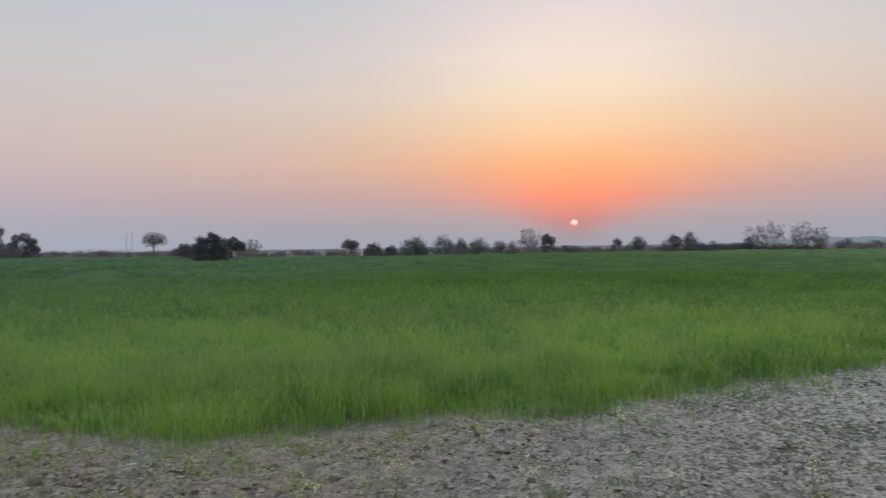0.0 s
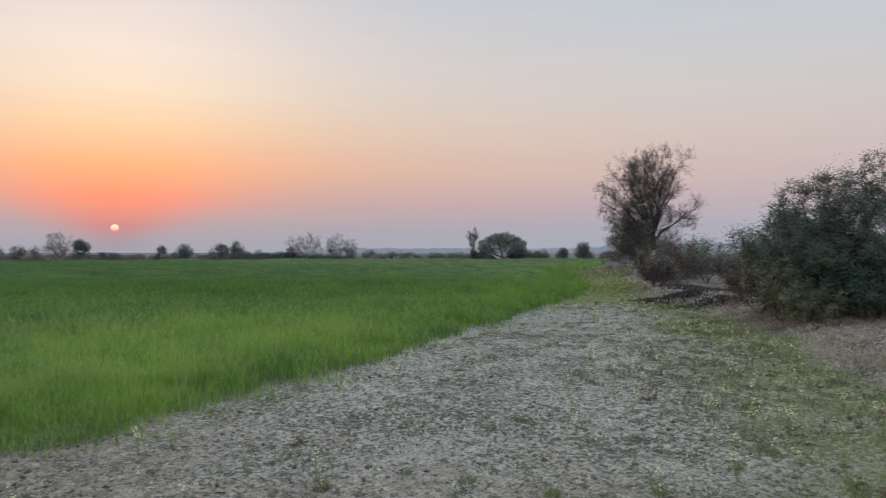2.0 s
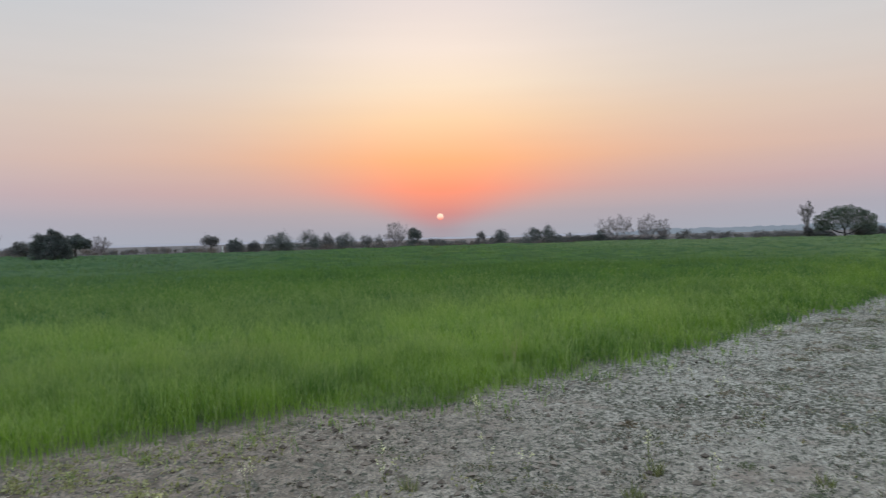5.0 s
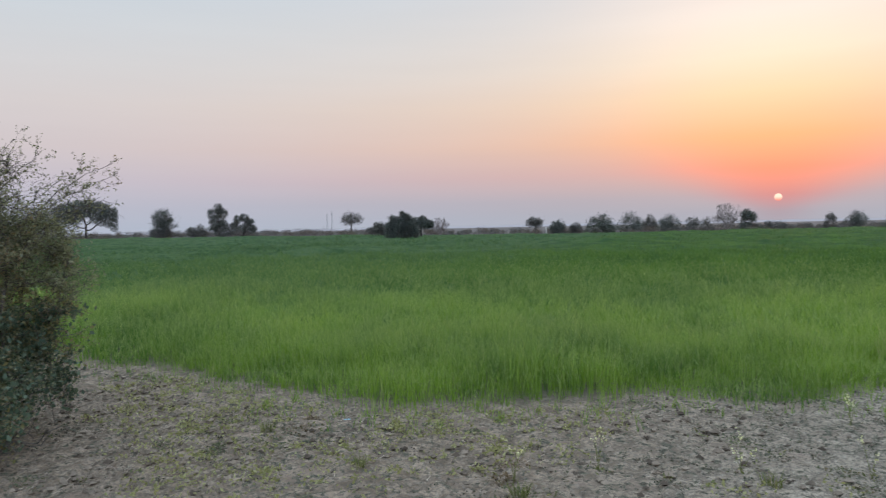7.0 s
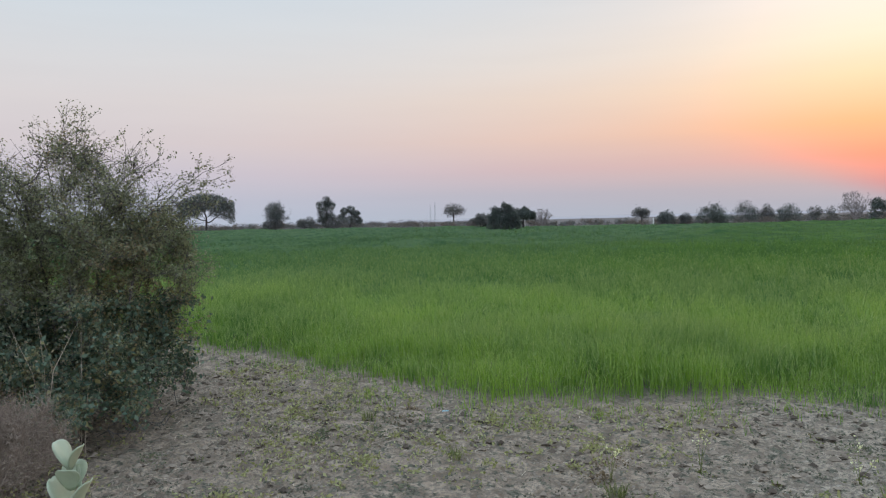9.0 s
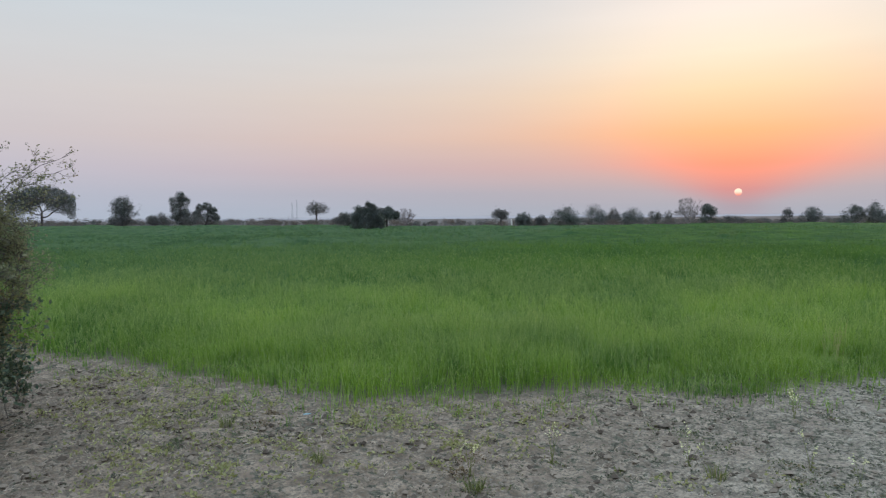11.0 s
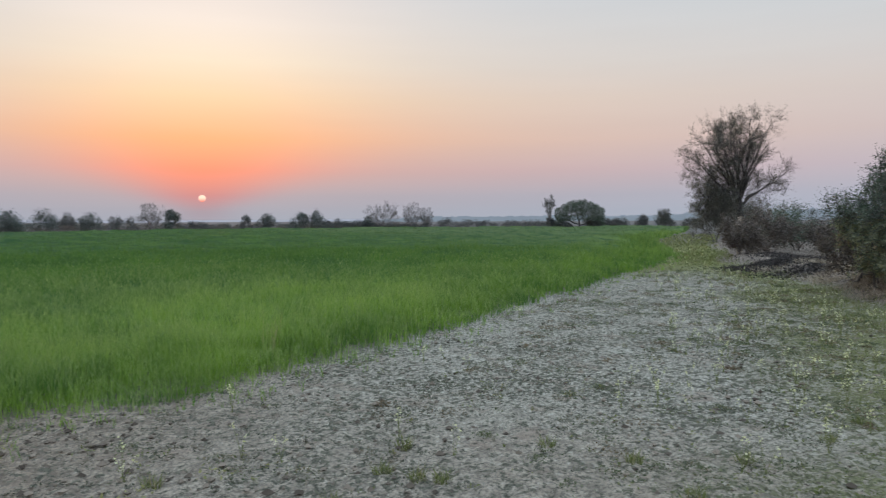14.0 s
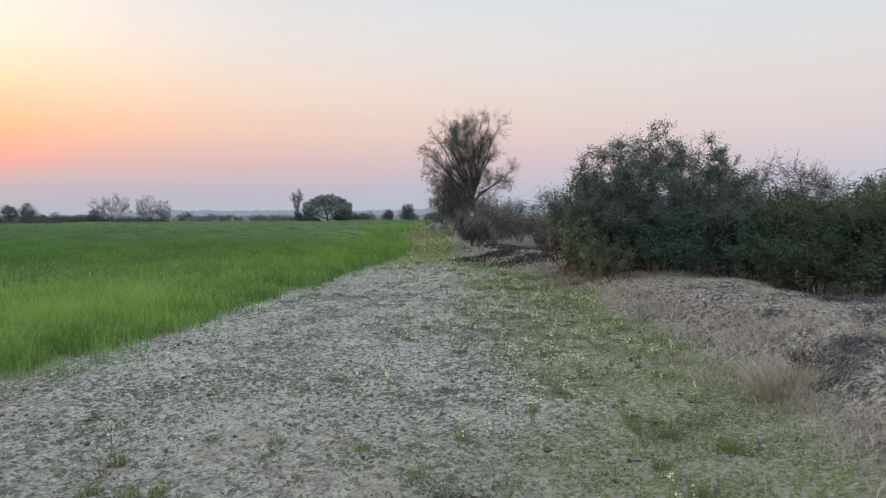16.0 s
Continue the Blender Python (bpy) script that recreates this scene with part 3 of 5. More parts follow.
    n, k = A.shape
    i, j = np.arange(n - 1)[:, None], np.arange(k - 1)[None]
    q = np.stack([i * k + j, (i + 1) * k + j, (i + 1) * k + j + 1, i * k + j + 1], -1).reshape(-1, 4)[:, ::-1]
    q = q[ok.ravel()[q].all(1)]
    verts.append(np.stack([x, y, z], -1).reshape(-1, 3))
    margin.append(((1 - smooth(d, 1.0, 6.5)) * (1 - 0.45 * smooth(-x, 2, 8)) * (1 - 0.6 * smooth(x, 1.5, 9))).ravel())
    tip.append(np.full(x.size, 0.3))
    apart.append(np.full(x.size, 0.1))
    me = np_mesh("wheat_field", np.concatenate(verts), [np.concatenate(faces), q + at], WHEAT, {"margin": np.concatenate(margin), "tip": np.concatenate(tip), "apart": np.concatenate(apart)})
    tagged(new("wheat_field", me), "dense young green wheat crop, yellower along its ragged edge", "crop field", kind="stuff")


make_wheat()


# ---- trees and bushes ----
def branching(rng, goals, roots, step, kill, rounds):
    """Branches that grow from the roots towards the goals, each goal pulling the nearest twig until it is reached."""
    pos = np.array([np.mean(roots, axis=0) - (0, 0, 0.05)] + list(roots), float)
    parent = np.array([-1] + [0] * len(roots))
    gap = np.linalg.norm(goals[:, None] - pos[None], axis=2)
    near, far = gap.argmin(1), gap.min(1)
    for _ in range(rounds):
        if not len(goals):
            break
        pull = np.zeros_like(pos)
        np.add.at(pull, near, (goals - pos[near]) / np.maximum(far, 1e-6)[:, None])
        # a twig that would only retrace its own path turns to its nearest goal instead
        active = np.unique(near)
        way = pull[active] / np.maximum(np.linalg.norm(pull[active], axis=1)[:, None], 1e-6) + rng.normal(size=(len(active), 3)) * 0.14
        fresh = pos[active] + way / np.linalg.norm(way, axis=1)[:, None] * step
        stuck = np.linalg.norm(fresh[:, None] - pos[None], axis=2).min(1) < 0.5 * step
        order = np.argsort(-far)
        closest = np.full(len(pos), -1)
        closest[near[order]] = order
        aim = goals[closest[active[stuck]]] - pos[active[stuck]]
        fresh[stuck] = pos[active[stuck]] + aim / np.maximum(np.linalg.norm(aim, axis=1)[:, None], 1e-6) * step
        first = len(pos)
        pos = np.concatenate([pos, fresh])
        parent = np.concatenate([parent, active])
        d = np.linalg.norm(goals[:, None] - fresh[None], axis=2)
        best = d.argmin(1)
        short = d[np.arange(len(goals)), best]
        closer = short < far
        near, far = np.where(closer, best + first, near), np.where(closer, short, far)
        keep = far > kill
        goals, near, far = goals[keep], near[keep], far[keep]
    return pos, parent


def woody(name, x, y, lobes, label, category, leaf, leaves, size, twigs, stem=0.06, bark=TWIG, spread=0.16, seed=0, group="", base=0.25, twig_r=0.006,
          extra=None, part_names=("stem", "foliage"), limb_sides=5, slim=0.5, goals=110, twig_long=0.5, up=0.3, stems=0, fill=0.0):
    """A tree or bush: limbs branch from the foot into every lobe, twigs stand off the thin limbs, leaves sit along the twigs.
    lobes: (dx, dy, z, radius) and, where it differs, how leafy the lobe is."""
    rng = np.random.default_rng(seed)
    thing = new(name)
    thing.location = (x, y, ground_z(x, y) - 0.02)
    tagged(thing, label, category, group)
    ball = np.array([l[:4] for l in lobes])
    leafy = np.array([l[4] if len(l) > 4 else 1.0 for l in lobes])
    share = ball[:, 3] ** 2 / (ball[:, 3] ** 2).sum()
    mean_r = float(ball[:, 3].mean())
    pick = rng.choice(len(ball), goals, p=share)
    way = rng.normal(size=(goals, 3))
    way /= np.linalg.norm(way, axis=1)[:, None]
    aims = ball[pick, :3] + way * (ball[pick, 3] * rng.uniform(0.1, 1.0, goals) ** 0.45)[:, None]
    aims[:, 2] = np.maximum(aims[:, 2], 0.08)
    tall = float((ball[:, 2] + ball[:, 3]).max())
    n_roots = stems or (2 if part_names[0] == "stem" else 1)
    roots = [(rng.normal() * base * 0.3, rng.normal() * base * 0.3, 0.0) for _ in range(n_roots)]
    step = tall / (16 if goals < 200 else 26)
    nodes, parent = branching(rng, aims, roots, step, step * 0.6, 50 if goals < 200 else 110)
    thick = np.zeros(len(nodes))
    kids = np.zeros(len(nodes), int)
    for i in range(len(nodes) - 1, -1, -1):
        if kids[i] == 0:
            thick[i] = 1.0
        if parent[i] >= 0:
            thick[parent[i]] += thick[i]
            kids[parent[i]] += 1
    thick = thick ** (1 / 2.2)
    thick = np.maximum(thick / thick.max() * stem, twig_r * 1.3)
    limb = parent >= 0
    stout = limb & (thick > stem * 0.3)
    slight = limb & ~stout
    pieces = [prisms(nodes[parent[w]], nodes[w], np.minimum(thick[parent[w]], thick[w] * 1.25), thick[w], sides)
              for w, sides in ((stout, limb_sides), (slight, 3 if goals >= 600 else 1)) if w.any()]
    thin = np.where((thick < max(stem * 0.35, twig_r * 2)) & limb & (nodes[:, 2] > 0.12 * tall * (1 if part_names[0] == "stem" else 2)))[0]
    if not len(thin):
        thin = np.where(limb)[0]
    at = rng.choice(thin, twigs)
    grow = nodes[at] - nodes[parent[at]]
    grow /= np.maximum(np.linalg.norm(grow, axis=1)[:, None], 1e-6)
    go = grow * 0.7 + rng.normal(size=(twigs, 3)) * 0.75 + np.array([0, 0, up])
    go /= np.linalg.norm(go, axis=1)[:, None]
    reach = mean_r * twig_long * rng.uniform(0.45, 1.35, twigs)
    start = nodes[at] - (nodes[at] - nodes[parent[at]]) * rng.uniform(0, 1, (twigs, 1))
    mid = start + go * (reach * 0.5)[:, None] + rng.normal(size=(twigs, 3)) * (reach * 0.08)[:, None]
    end = mid + go * (reach * 0.5)[:, None] + rng.normal(size=(twigs, 3)) * (reach * 0.18)[:, None]
    side = mid + (end - start) * 0.25 + rng.normal(size=(twigs, 3)) * (reach * 0.25)[:, None]
    for q in (mid, end, side):
        q[:, 2] = np.maximum(q[:, 2], 0.03)
    pieces += [prisms(start, mid, np.full(twigs, twig_r), np.full(twigs, twig_r * 0.75), 1), prisms(mid, end, np.full(twigs, twig_r * 0.75), np.full(twigs, twig_r * 0.35), 1),
               prisms(mid, side, np.full(twigs, twig_r * 0.6), np.full(twigs, twig_r * 0.3), 1)]
    v, f = joined(pieces)
    part(part_names[0], np_mesh(name + "_wood", v, f, bark, shade=True), thing)

    def on_twigs(count, weight):
        who = rng.choice(twigs, count, p=weight)
        t = rng.uniform(0.1, 1.05, count)[:, None]
        tip = np.where(rng.uniform(size=(count, 1)) < 0.4, side[who], end[who])
        c = np.where(t < 0.5, start[who] * (1 - 2 * t) + mid[who] * 2 * t, mid[who] * (2 - 2 * t) + tip * (2 * t - 1))
        c = c + rng.normal(size=(count, 3)) * mean_r * spread
        full = int(count * fill)
        if full:
            own = rng.choice(len(ball), full, p=ball[:, 3] ** 2.5 * leafy / (ball[:, 3] ** 2.5 * leafy).sum())
            out = rng.normal(size=(full, 3))
            out /= np.linalg.norm(out, axis=1)[:, None]
            c[:full] = ball[own, :3] + out * (ball[own, 3] * rng.uniform(0.05, 1.0, full) ** 0.4 * 1.04)[:, None]
        c[:, 2] = np.abs(c[:, 2]) + 0.02
        return c

    lobe_of = np.linalg.norm(mid[:, None] - ball[None, :, :3], axis=2) - ball[None, :, 3]
    lush = leafy[lobe_of.argmin(1)]
    if leaves:
        v, f = leaf_cards(rng, on_twigs(leaves, lush / lush.sum()), size, slim, small=twig_r >= 0.0025)
        part(part_names[1], np_mesh(name + "_leaves", v, f, leaf), thing)
    for part_name, k, s, lo, hi, mat, text in extra or ():
        band = np.where((mid[:, 2] >= lo) & (mid[:, 2] <= hi), lush, 0.0) + 1e-9
        v, f = leaf_cards(rng, on_twigs(k, band / band.sum()), s, 0.6, small=twig_r >= 0.0045)
        part(part_name, np_mesh(name + "_" + part_name, v, f, mat), thing, text)
    return thing


def bush_lobes(w, h, n, seed, floor=0.25):
    """Uneven heap of lobes for a bush w wide and h high."""
    rng = np.random.default_rng(seed + 1000)
    out = []
    for i in range(n):
        r = min(w, h) * rng.uniform(0.22, 0.34)
        a, q = rng.uniform(0, 2 * math.pi), math.sqrt(rng.uniform(0, 1)) * max(0.5 * w - r * 0.9, 0.1 * w)
        top = h * (1 - 0.28 * (q / (0.5 * w)) ** 2) * rng.uniform(0.8, 1.0) - r * 0.9
        out.append((q * math.cos(a), q * math.sin(a), max(r * 0.6, floor * h, rng.uniform(0.35, 1.0) * top), r))
    return out


def crown_lobes(w, h, n, seed, low=0.45, flat=0.5):
    """Lobes of a crown carried by a clear trunk."""
    rng = np.random.default_rng(seed + 2000)
    out = []
    for i in range(n):
        r = w * rng.uniform(0.15, 0.23)
        a, q = 2 * math.pi * (i + rng.uniform(0, 0.7)) / n, math.sqrt(rng.uniform(0.05, 1)) * (0.5 * w - 0.8 * r)
        rise = 1 - flat * (q / (0.4 * w)) ** 2
        out.append((q * math.cos(a), q * math.sin(a), h * low + max(0.0, h * (1 - low) - r * 0.9) * rise * rng.uniform(0.35, 1.0), r))
    return out


def dome_lobes(w, h, n, seed):
    """A dense dome of lobes, w wide and h high, with a slightly uneven outline."""
    rng = np.random.default_rng(seed + 3000)
    r = 0.27 * min(w, h * 1.4)
    out = []
    for i in range(n):
        u, v = rng.uniform(-1, 1), rng.uniform(-0.6, 0.6)
        q = min(math.hypot(u, v), 1.0)
        top = max((h - r) * math.sqrt(1 - 0.8 * q * q) * rng.uniform(0.86, 1.04), 0.6 * r)
        out.append((u * (0.5 * w - 0.8 * r), v * 0.5 * w, top if i % 3 else rng.uniform(0.4, 0.8) * top, r * rng.uniform(0.8, 1.1)))
    return out


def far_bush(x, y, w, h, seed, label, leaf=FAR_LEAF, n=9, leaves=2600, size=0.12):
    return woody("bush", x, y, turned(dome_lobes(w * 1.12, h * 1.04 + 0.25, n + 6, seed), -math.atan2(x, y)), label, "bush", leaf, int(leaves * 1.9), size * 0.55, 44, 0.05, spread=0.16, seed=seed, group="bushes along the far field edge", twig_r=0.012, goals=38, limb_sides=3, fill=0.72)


def spray(rng, paths, reach, count, spread, up, lo=0.25):
    """Shoots along each of the paths, bending upwards; returns their points and which path each stands on."""
    n, k = paths.shape[:2]
    who = np.repeat(np.arange(n), count)
    t = rng.uniform(lo, 1.0, n * count) * (k - 1.001)
    i = t.astype(int)
    f = (t - i)[:, None]
    foot = paths[who, i] * (1 - f) + paths[who, i + 1] * f
    along = paths[who, i + 1] - paths[who, i]
    along /= np.linalg.norm(along, axis=1)[:, None] + 1e-9
    way = along * 0.85 + rng.normal(size=(len(who), 3)) * spread + np.array([0, 0, up * 0.5])
    way /= np.linalg.norm(way, axis=1)[:, None]
    long = reach * rng.uniform(0.45, 1.25, len(who)) * (1.15 - 0.5 * t / (k - 1))
    s = np.linspace(0, 1, 4)[None, :, None]
    out = foot[:, None] + way[:, None] * s * long[:, None, None] + np.array([0, 0, 1.0]) * up * 0.35 * s ** 2 * long[:, None, None]
    out[:, 1:] += rng.normal(size=(len(who), 3, 3)) * long[:, None, None] * 0.05
    out[..., 2] = np.maximum(out[..., 2], 0.05)
    return out, who


def fan_tree(name, x, y, angle, limbs, label, leaf, leaves, size, trunk, fork, counts, reaches, twig, seed, group="", bark=BARK, spread=0.45, up=0.5, arch=(0.55, 0.36)):
    """A tree whose limbs fan out of a short trunk and end in ever finer shoots. limbs: (across, deep, height, foot's height, leafy)."""
    rng = np.random.default_rng(seed)
    thing = new(name)
    thing.location = (x, y, ground_z(x, y) - 0.03)
    tagged(thing, label, "tree", group)
    limbs = turned(limbs, angle)
    s = np.linspace(0, 1, 8)
    trunk_path = np.stack([0.12 * fork * np.sin(2.0 * s) * 0.3, 0.04 * s, fork * s], -1)
    pieces = [tube(trunk_path, trunk * (1.25 - 0.45 * s), 9)]
    paths, thick = [], []
    for u, v, z, z0, lush in limbs:
        a, c = np.array([0.02 * u, 0.02 * v, z0]), np.array([u, v, z])
        b = a + (c - a) * (arch[0], arch[0], arch[1])
        q = s[:, None]
        p = a * (1 - q) ** 2 + 2 * b * q * (1 - q) + c * q ** 2
        p[1:] += rng.normal(size=(7, 3)) * np.linalg.norm(c - a) * 0.014
        r0 = trunk * 0.5 * (np.linalg.norm(c - a) / (0.75 * max(l[2] for l in limbs))) ** 0.6
        pieces.append(tube(p, np.maximum(r0 * (1 - s) ** 0.8, twig * 2.2), 6))
        paths.append(p)
        thick.append(lush)
    paths, lush = np.array(paths), np.array(thick)
    weights = lush
    for level, (count, reach) in enumerate(zip(counts, reaches)):
        paths, who = spray(rng, paths, reach, count, spread, up, 0.28 if level == 0 else 0.15)
        weights = weights[who]
        r = twig * (3.0, 1.6, 1.0)[level]
        for a in range(3):
            n = len(paths)
            pieces.append(prisms(paths[:, a], paths[:, a + 1], np.full(n, r * (1 - 0.25 * a)), np.full(n, r * (0.75 - 0.25 * a) + 0.0008), 3 if level == 0 else 1))
    v, f = joined(pieces)
    part("trunk", np_mesh(name + "_wood", v, f, bark, shade=True), thing)
    who = rng.choice(len(paths), leaves, p=weights / weights.sum())
    t = rng.uniform(0, 1, (leaves, 1))
    c = paths[who, 1] * (1 - t) + paths[who, 3] * t + rng.normal(size=(leaves, 3)) * reaches[-1] * 0.12
    part("crown", np_mesh(name + "_leaves", *leaf_cards(rng, c, size, 0.5, small=True), leaf), thing)
    return thing


def turned(lobes, angle):
    """Lobes laid out across the line of sight of someone at the field corner."""
    c, s = math.cos(angle), math.sin(angle)
    return [(l[0] * c - l[1] * s, l[0] * s + l[1] * c, *l[2:]) for l in lobes]


def bare_tree(x, y, w, h, seed, label, leaves=260):
    rng = random.Random(seed)
    limbs = []
    for i in range(20):
        a = radians(-104 + 208 * (i + rng.uniform(0.2, 0.8)) / 20)
        far = rng.uniform(0.6, 0.92)
        limbs.append((0.5 * w * far * math.sin(a), rng.uniform(-0.3, 0.3) * w, h * (0.42 + 0.5 * far * math.cos(a)) + 0.04 * h, h * rng.uniform(0.06, 0.24), 1.0))
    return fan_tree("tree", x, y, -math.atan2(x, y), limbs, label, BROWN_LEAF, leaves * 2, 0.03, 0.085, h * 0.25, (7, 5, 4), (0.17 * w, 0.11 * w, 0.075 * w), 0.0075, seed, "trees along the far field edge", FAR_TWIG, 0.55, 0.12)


def leafy_tree(x, y, w, h, seed, label, leaf=FAR_LEAF, leaves=2200, low=0.4, flat=0.5, size=0.085, n=12):
    return woody("tree", x, y, crown_lobes(w * 1.18, h * 1.08 + 0.3, n, seed, low, flat), label, "tree", leaf, int(leaves * 2.2), size, 300, 0.12, BARK, 0.2, seed,
                 "trees along the far field edge", 0.2, 0.012, part_names=("trunk", "crown"), fill=0.6)


DARK = "dark rounded thorn bush at the far field edge"
UMBRELLA = [(-3.3 + 0.82 * i, 0.9 * v, 4.85 - 0.1 * (-3.3 + 0.82 * i) ** 2 - 0.12 * abs(v) - drop, 0.55, lush) for i in range(9) for v in (-1.2, 0.0, 1.2) for drop, lush in ((0.0, 1.0), (0.7, 1.0), (1.4, 0.9), (2.1, 0.5)) if drop < 2.0 or i != 4]
woody("tree", -73.1, 67.9, turned(UMBRELLA, radians(47.1)), "flat-topped umbrella thorn tree with a clear trunk", "tree", DUSK_LEAF, 34000, 0.06, 300, 0.15, BARK, 0.14, 1,
      "trees along the far field edge", 0.15, 0.012, part_names=("trunk", "crown"), fill=0.85, goals=150)
far_bush(-79, 66, 4.6, 4.2, 2, "dark bush beside the umbrella thorn tree")
woody("tree", -63.3, 70.6, bush_lobes(3.6, 4.2, 12, 3, 0.2) + [(1.9, 0.6, 2.6, 0.45, 0.2)], "small dark tree with thin twigs hanging to one side", "tree", DUSK_LEAF, 8000, 0.06, 300, 0.1, BARK, 0.13, 3,
      "trees along the far field edge", 0.2, 0.011, part_names=("trunk", "crown"), fill=0.7)
far_bush(-63.2, 70.4, 3.4, 1.3, 31, "low dark scrub at the foot of a tree")
far_bush(-60.2, 73.3, 2.9, 1.6, 4, "low dark thorn bush between two trees")
woody("tree", -58.0, 75.1, turned([(-0.9, 0, 3.1, 0.75), (-0.2, 0, 3.8, 0.7), (0.35, 0, 3.1, 0.7), (-0.7, 0, 2.2, 0.8), (0.3, 0, 1.9, 0.7), (-0.2, 0.3, 1.0, 0.8), (-0.9, 0, 1.1, 0.6)], radians(37.7)), "dark leafy tree with an uneven crown", "tree",
      DUSK_LEAF, 10000, 0.06, 500, 0.14, BARK, 0.14, 5, "trees along the far field edge", 0.2, 0.011, part_names=("trunk", "crown"), fill=0.55)
woody("tree", -55.8, 76.7, turned([(-0.6, 0, 2.4, 0.6), (0.3, 0, 2.6, 0.6), (1.0, 0, 2.1, 0.55), (-1.0, 0, 1.6, 0.5), (0.2, 0, 1.3, 0.7), (1.3, 0, 1.2, 0.6)], radians(36)), "spreading dark tree leaning away from its neighbour", "tree",
      DUSK_LEAF, 7500, 0.06, 450, 0.12, BARK, 0.14, 6, "trees along the far field edge", 0.2, 0.011, part_names=("trunk", "crown"), fill=0.55)
far_bush(-56.5, 76.0, 4.4, 1.6, 32, "low dark scrub under the trees")
leafy_tree(-60.0, 115.3, 4.2, 3.9, 7, "pale windswept tree with a one-sided crown", leaves=1300, low=0.5, flat=0.2)
far_bush(-56.0, 116.0, 2.6, 1.5, 33, "small grey bush beside the windswept tree")
BROAD_TREE = [(-1.15, 0, 0.6, 0.65), (-0.3, -0.3, 0.6, 0.75), (0.55, 0, 0.6, 0.75), (1.25, 0, 0.55, 0.6), (-1.1, 0, 1.45, 0.6), (-0.2, 0, 1.5, 0.8), (0.75, 0, 1.5, 0.75), (-0.75, 0, 2.1, 0.5), (0.2, 0, 2.35, 0.55), (0.75, 0, 2.15, 0.5),
              (0.1, 0, 2.75, 0.32, 0.8), (-1.3, 0, 2.35, 0.28, 0.3), (-0.9, 0, 2.55, 0.25, 0.25), (1.3, 0, 1.1, 0.5)]
woody("tree", -28.4, 66.0, turned(BROAD_TREE, radians(23.3)), "broad dark tree leafy down to the ground at the wheat's edge", "tree", DUSK_LEAF, 24000, 0.06, 900, 0.12, BARK, 0.2, 8,
      "trees along the far field edge", 0.25, 0.011, part_names=("trunk", "crown"), fill=0.6)
leafy_tree(-29.6, 74.3, 2.5, 2.7, 9, "dark green tree behind the broad tree", DUSK_LEAF, 3200, 0.3)
far_bush(-33.8, 72.4, 1.9, 1.9, 10, "small bush beside the broad dark tree")
bare_tree(-38.1, 103.1, 3.0, 3.1, 11, "pale thin-leaved tree behind the field", 500)
leafy_tree(-26.0, 117.2, 3.3, 2.6, 12, "rounded grey tree behind the scrub", low=0.4, leaves=1600)
far_bush(-17.4, 93.4, 2.3, 2.0, 13, "small dark bush near the white post", DUSK_LEAF)
far_bush(-17.6, 108.6, 1.9, 1.7, 14, "small grey bush behind the scrub")
far_bush(-11.6, 91.3, 4.2, 2.5, 15, "dense dark domed bush at the wheat's edge", DUSK_LEAF, n=13, leaves=4200)
far_bush(-9.0, 104.7, 3.4, 3.3, 16, DARK, DUSK_LEAF, n=10, leaves=2600)
far_bush(-7.2, 118.0, 2.4, 2.7, 17, "pale grey bush behind darker bushes")
far_bush(-3.8, 105.0, 4.0, 2.5, 18, DARK, DUSK_LEAF, n=10, leaves=2600)
far_bush(-0.4, 98.1, 2.6, 2.0, 19, "loose twiggy bush at the far field edge", leaves=1200)
bare_tree(3.8, 100.1, 3.7, 4.6, 20, "almost leafless tree with a fan of fine branches", 420)
far_bush(1.6, 101.0, 2.2, 2.2, 34, "leafless scrub beside the bare tree", leaves=500)
far_bush(6.3, 98.0, 2.3, 2.9, 21, "dense upright dark bush beside the bare tree", DUSK_LEAF, n=9, leaves=2600)
far_bush(10.2, 109.7, 4.2, 1.3, 22, "low dark scrub in front of the haze")
far_bush(14.0, 112.0, 3.4, 1.1, 35, "low thin scrub in front of the haze", leaves=900)
far_bush(17.1, 106.9, 1.7, 2.3, 23, "small pointed bush at the far field edge", leaves=1300)
far_bush(20.1, 106.4, 3.0, 2.5, 24, DARK, DUSK_LEAF, n=9, leaves=2500)
far_bush(24.0, 102.6, 2.9, 2.7, 25, "dark bush joined to its neighbour", DUSK_LEAF, n=9, leaves=2600)
far_bush(26.4, 101.6, 2.9, 2.6, 26, "dark bush joined to its neighbour", DUSK_LEAF, n=9, leaves=2600)
for i in range(5):
    far_bush(29.4 + 1.5 * i, 106.6 - 0.5 * i, 2.5, 1.25 + 0.25 * (i % 2), 40 + i, "low scrub bush at the far field edge", leaves=1300)
far_bush(35.3, 104.4, 2.1, 2.1, 27, "small dark bush beside the bare trees", DUSK_LEAF)
bare_tree(36.2, 99.9, 5.4, 4.6, 28, "leafless tree with a broad rounded fan of twigs", 200)
bare_tree(40.3, 98.4, 3.5, 4.6, 29, "leafless tree with a rounded fan of twigs", 200)
bare_tree(42.4, 97.6, 2.6, 4.0, 37, "smaller leafless tree leaning outwards", 200)
for i in range(5):
    far_bush(35.6 + 1.7 * i, 100.4 - 0.7 * i, 2.2, 0.85, 50 + i, "low scrub under the leafless trees", leaves=1100)
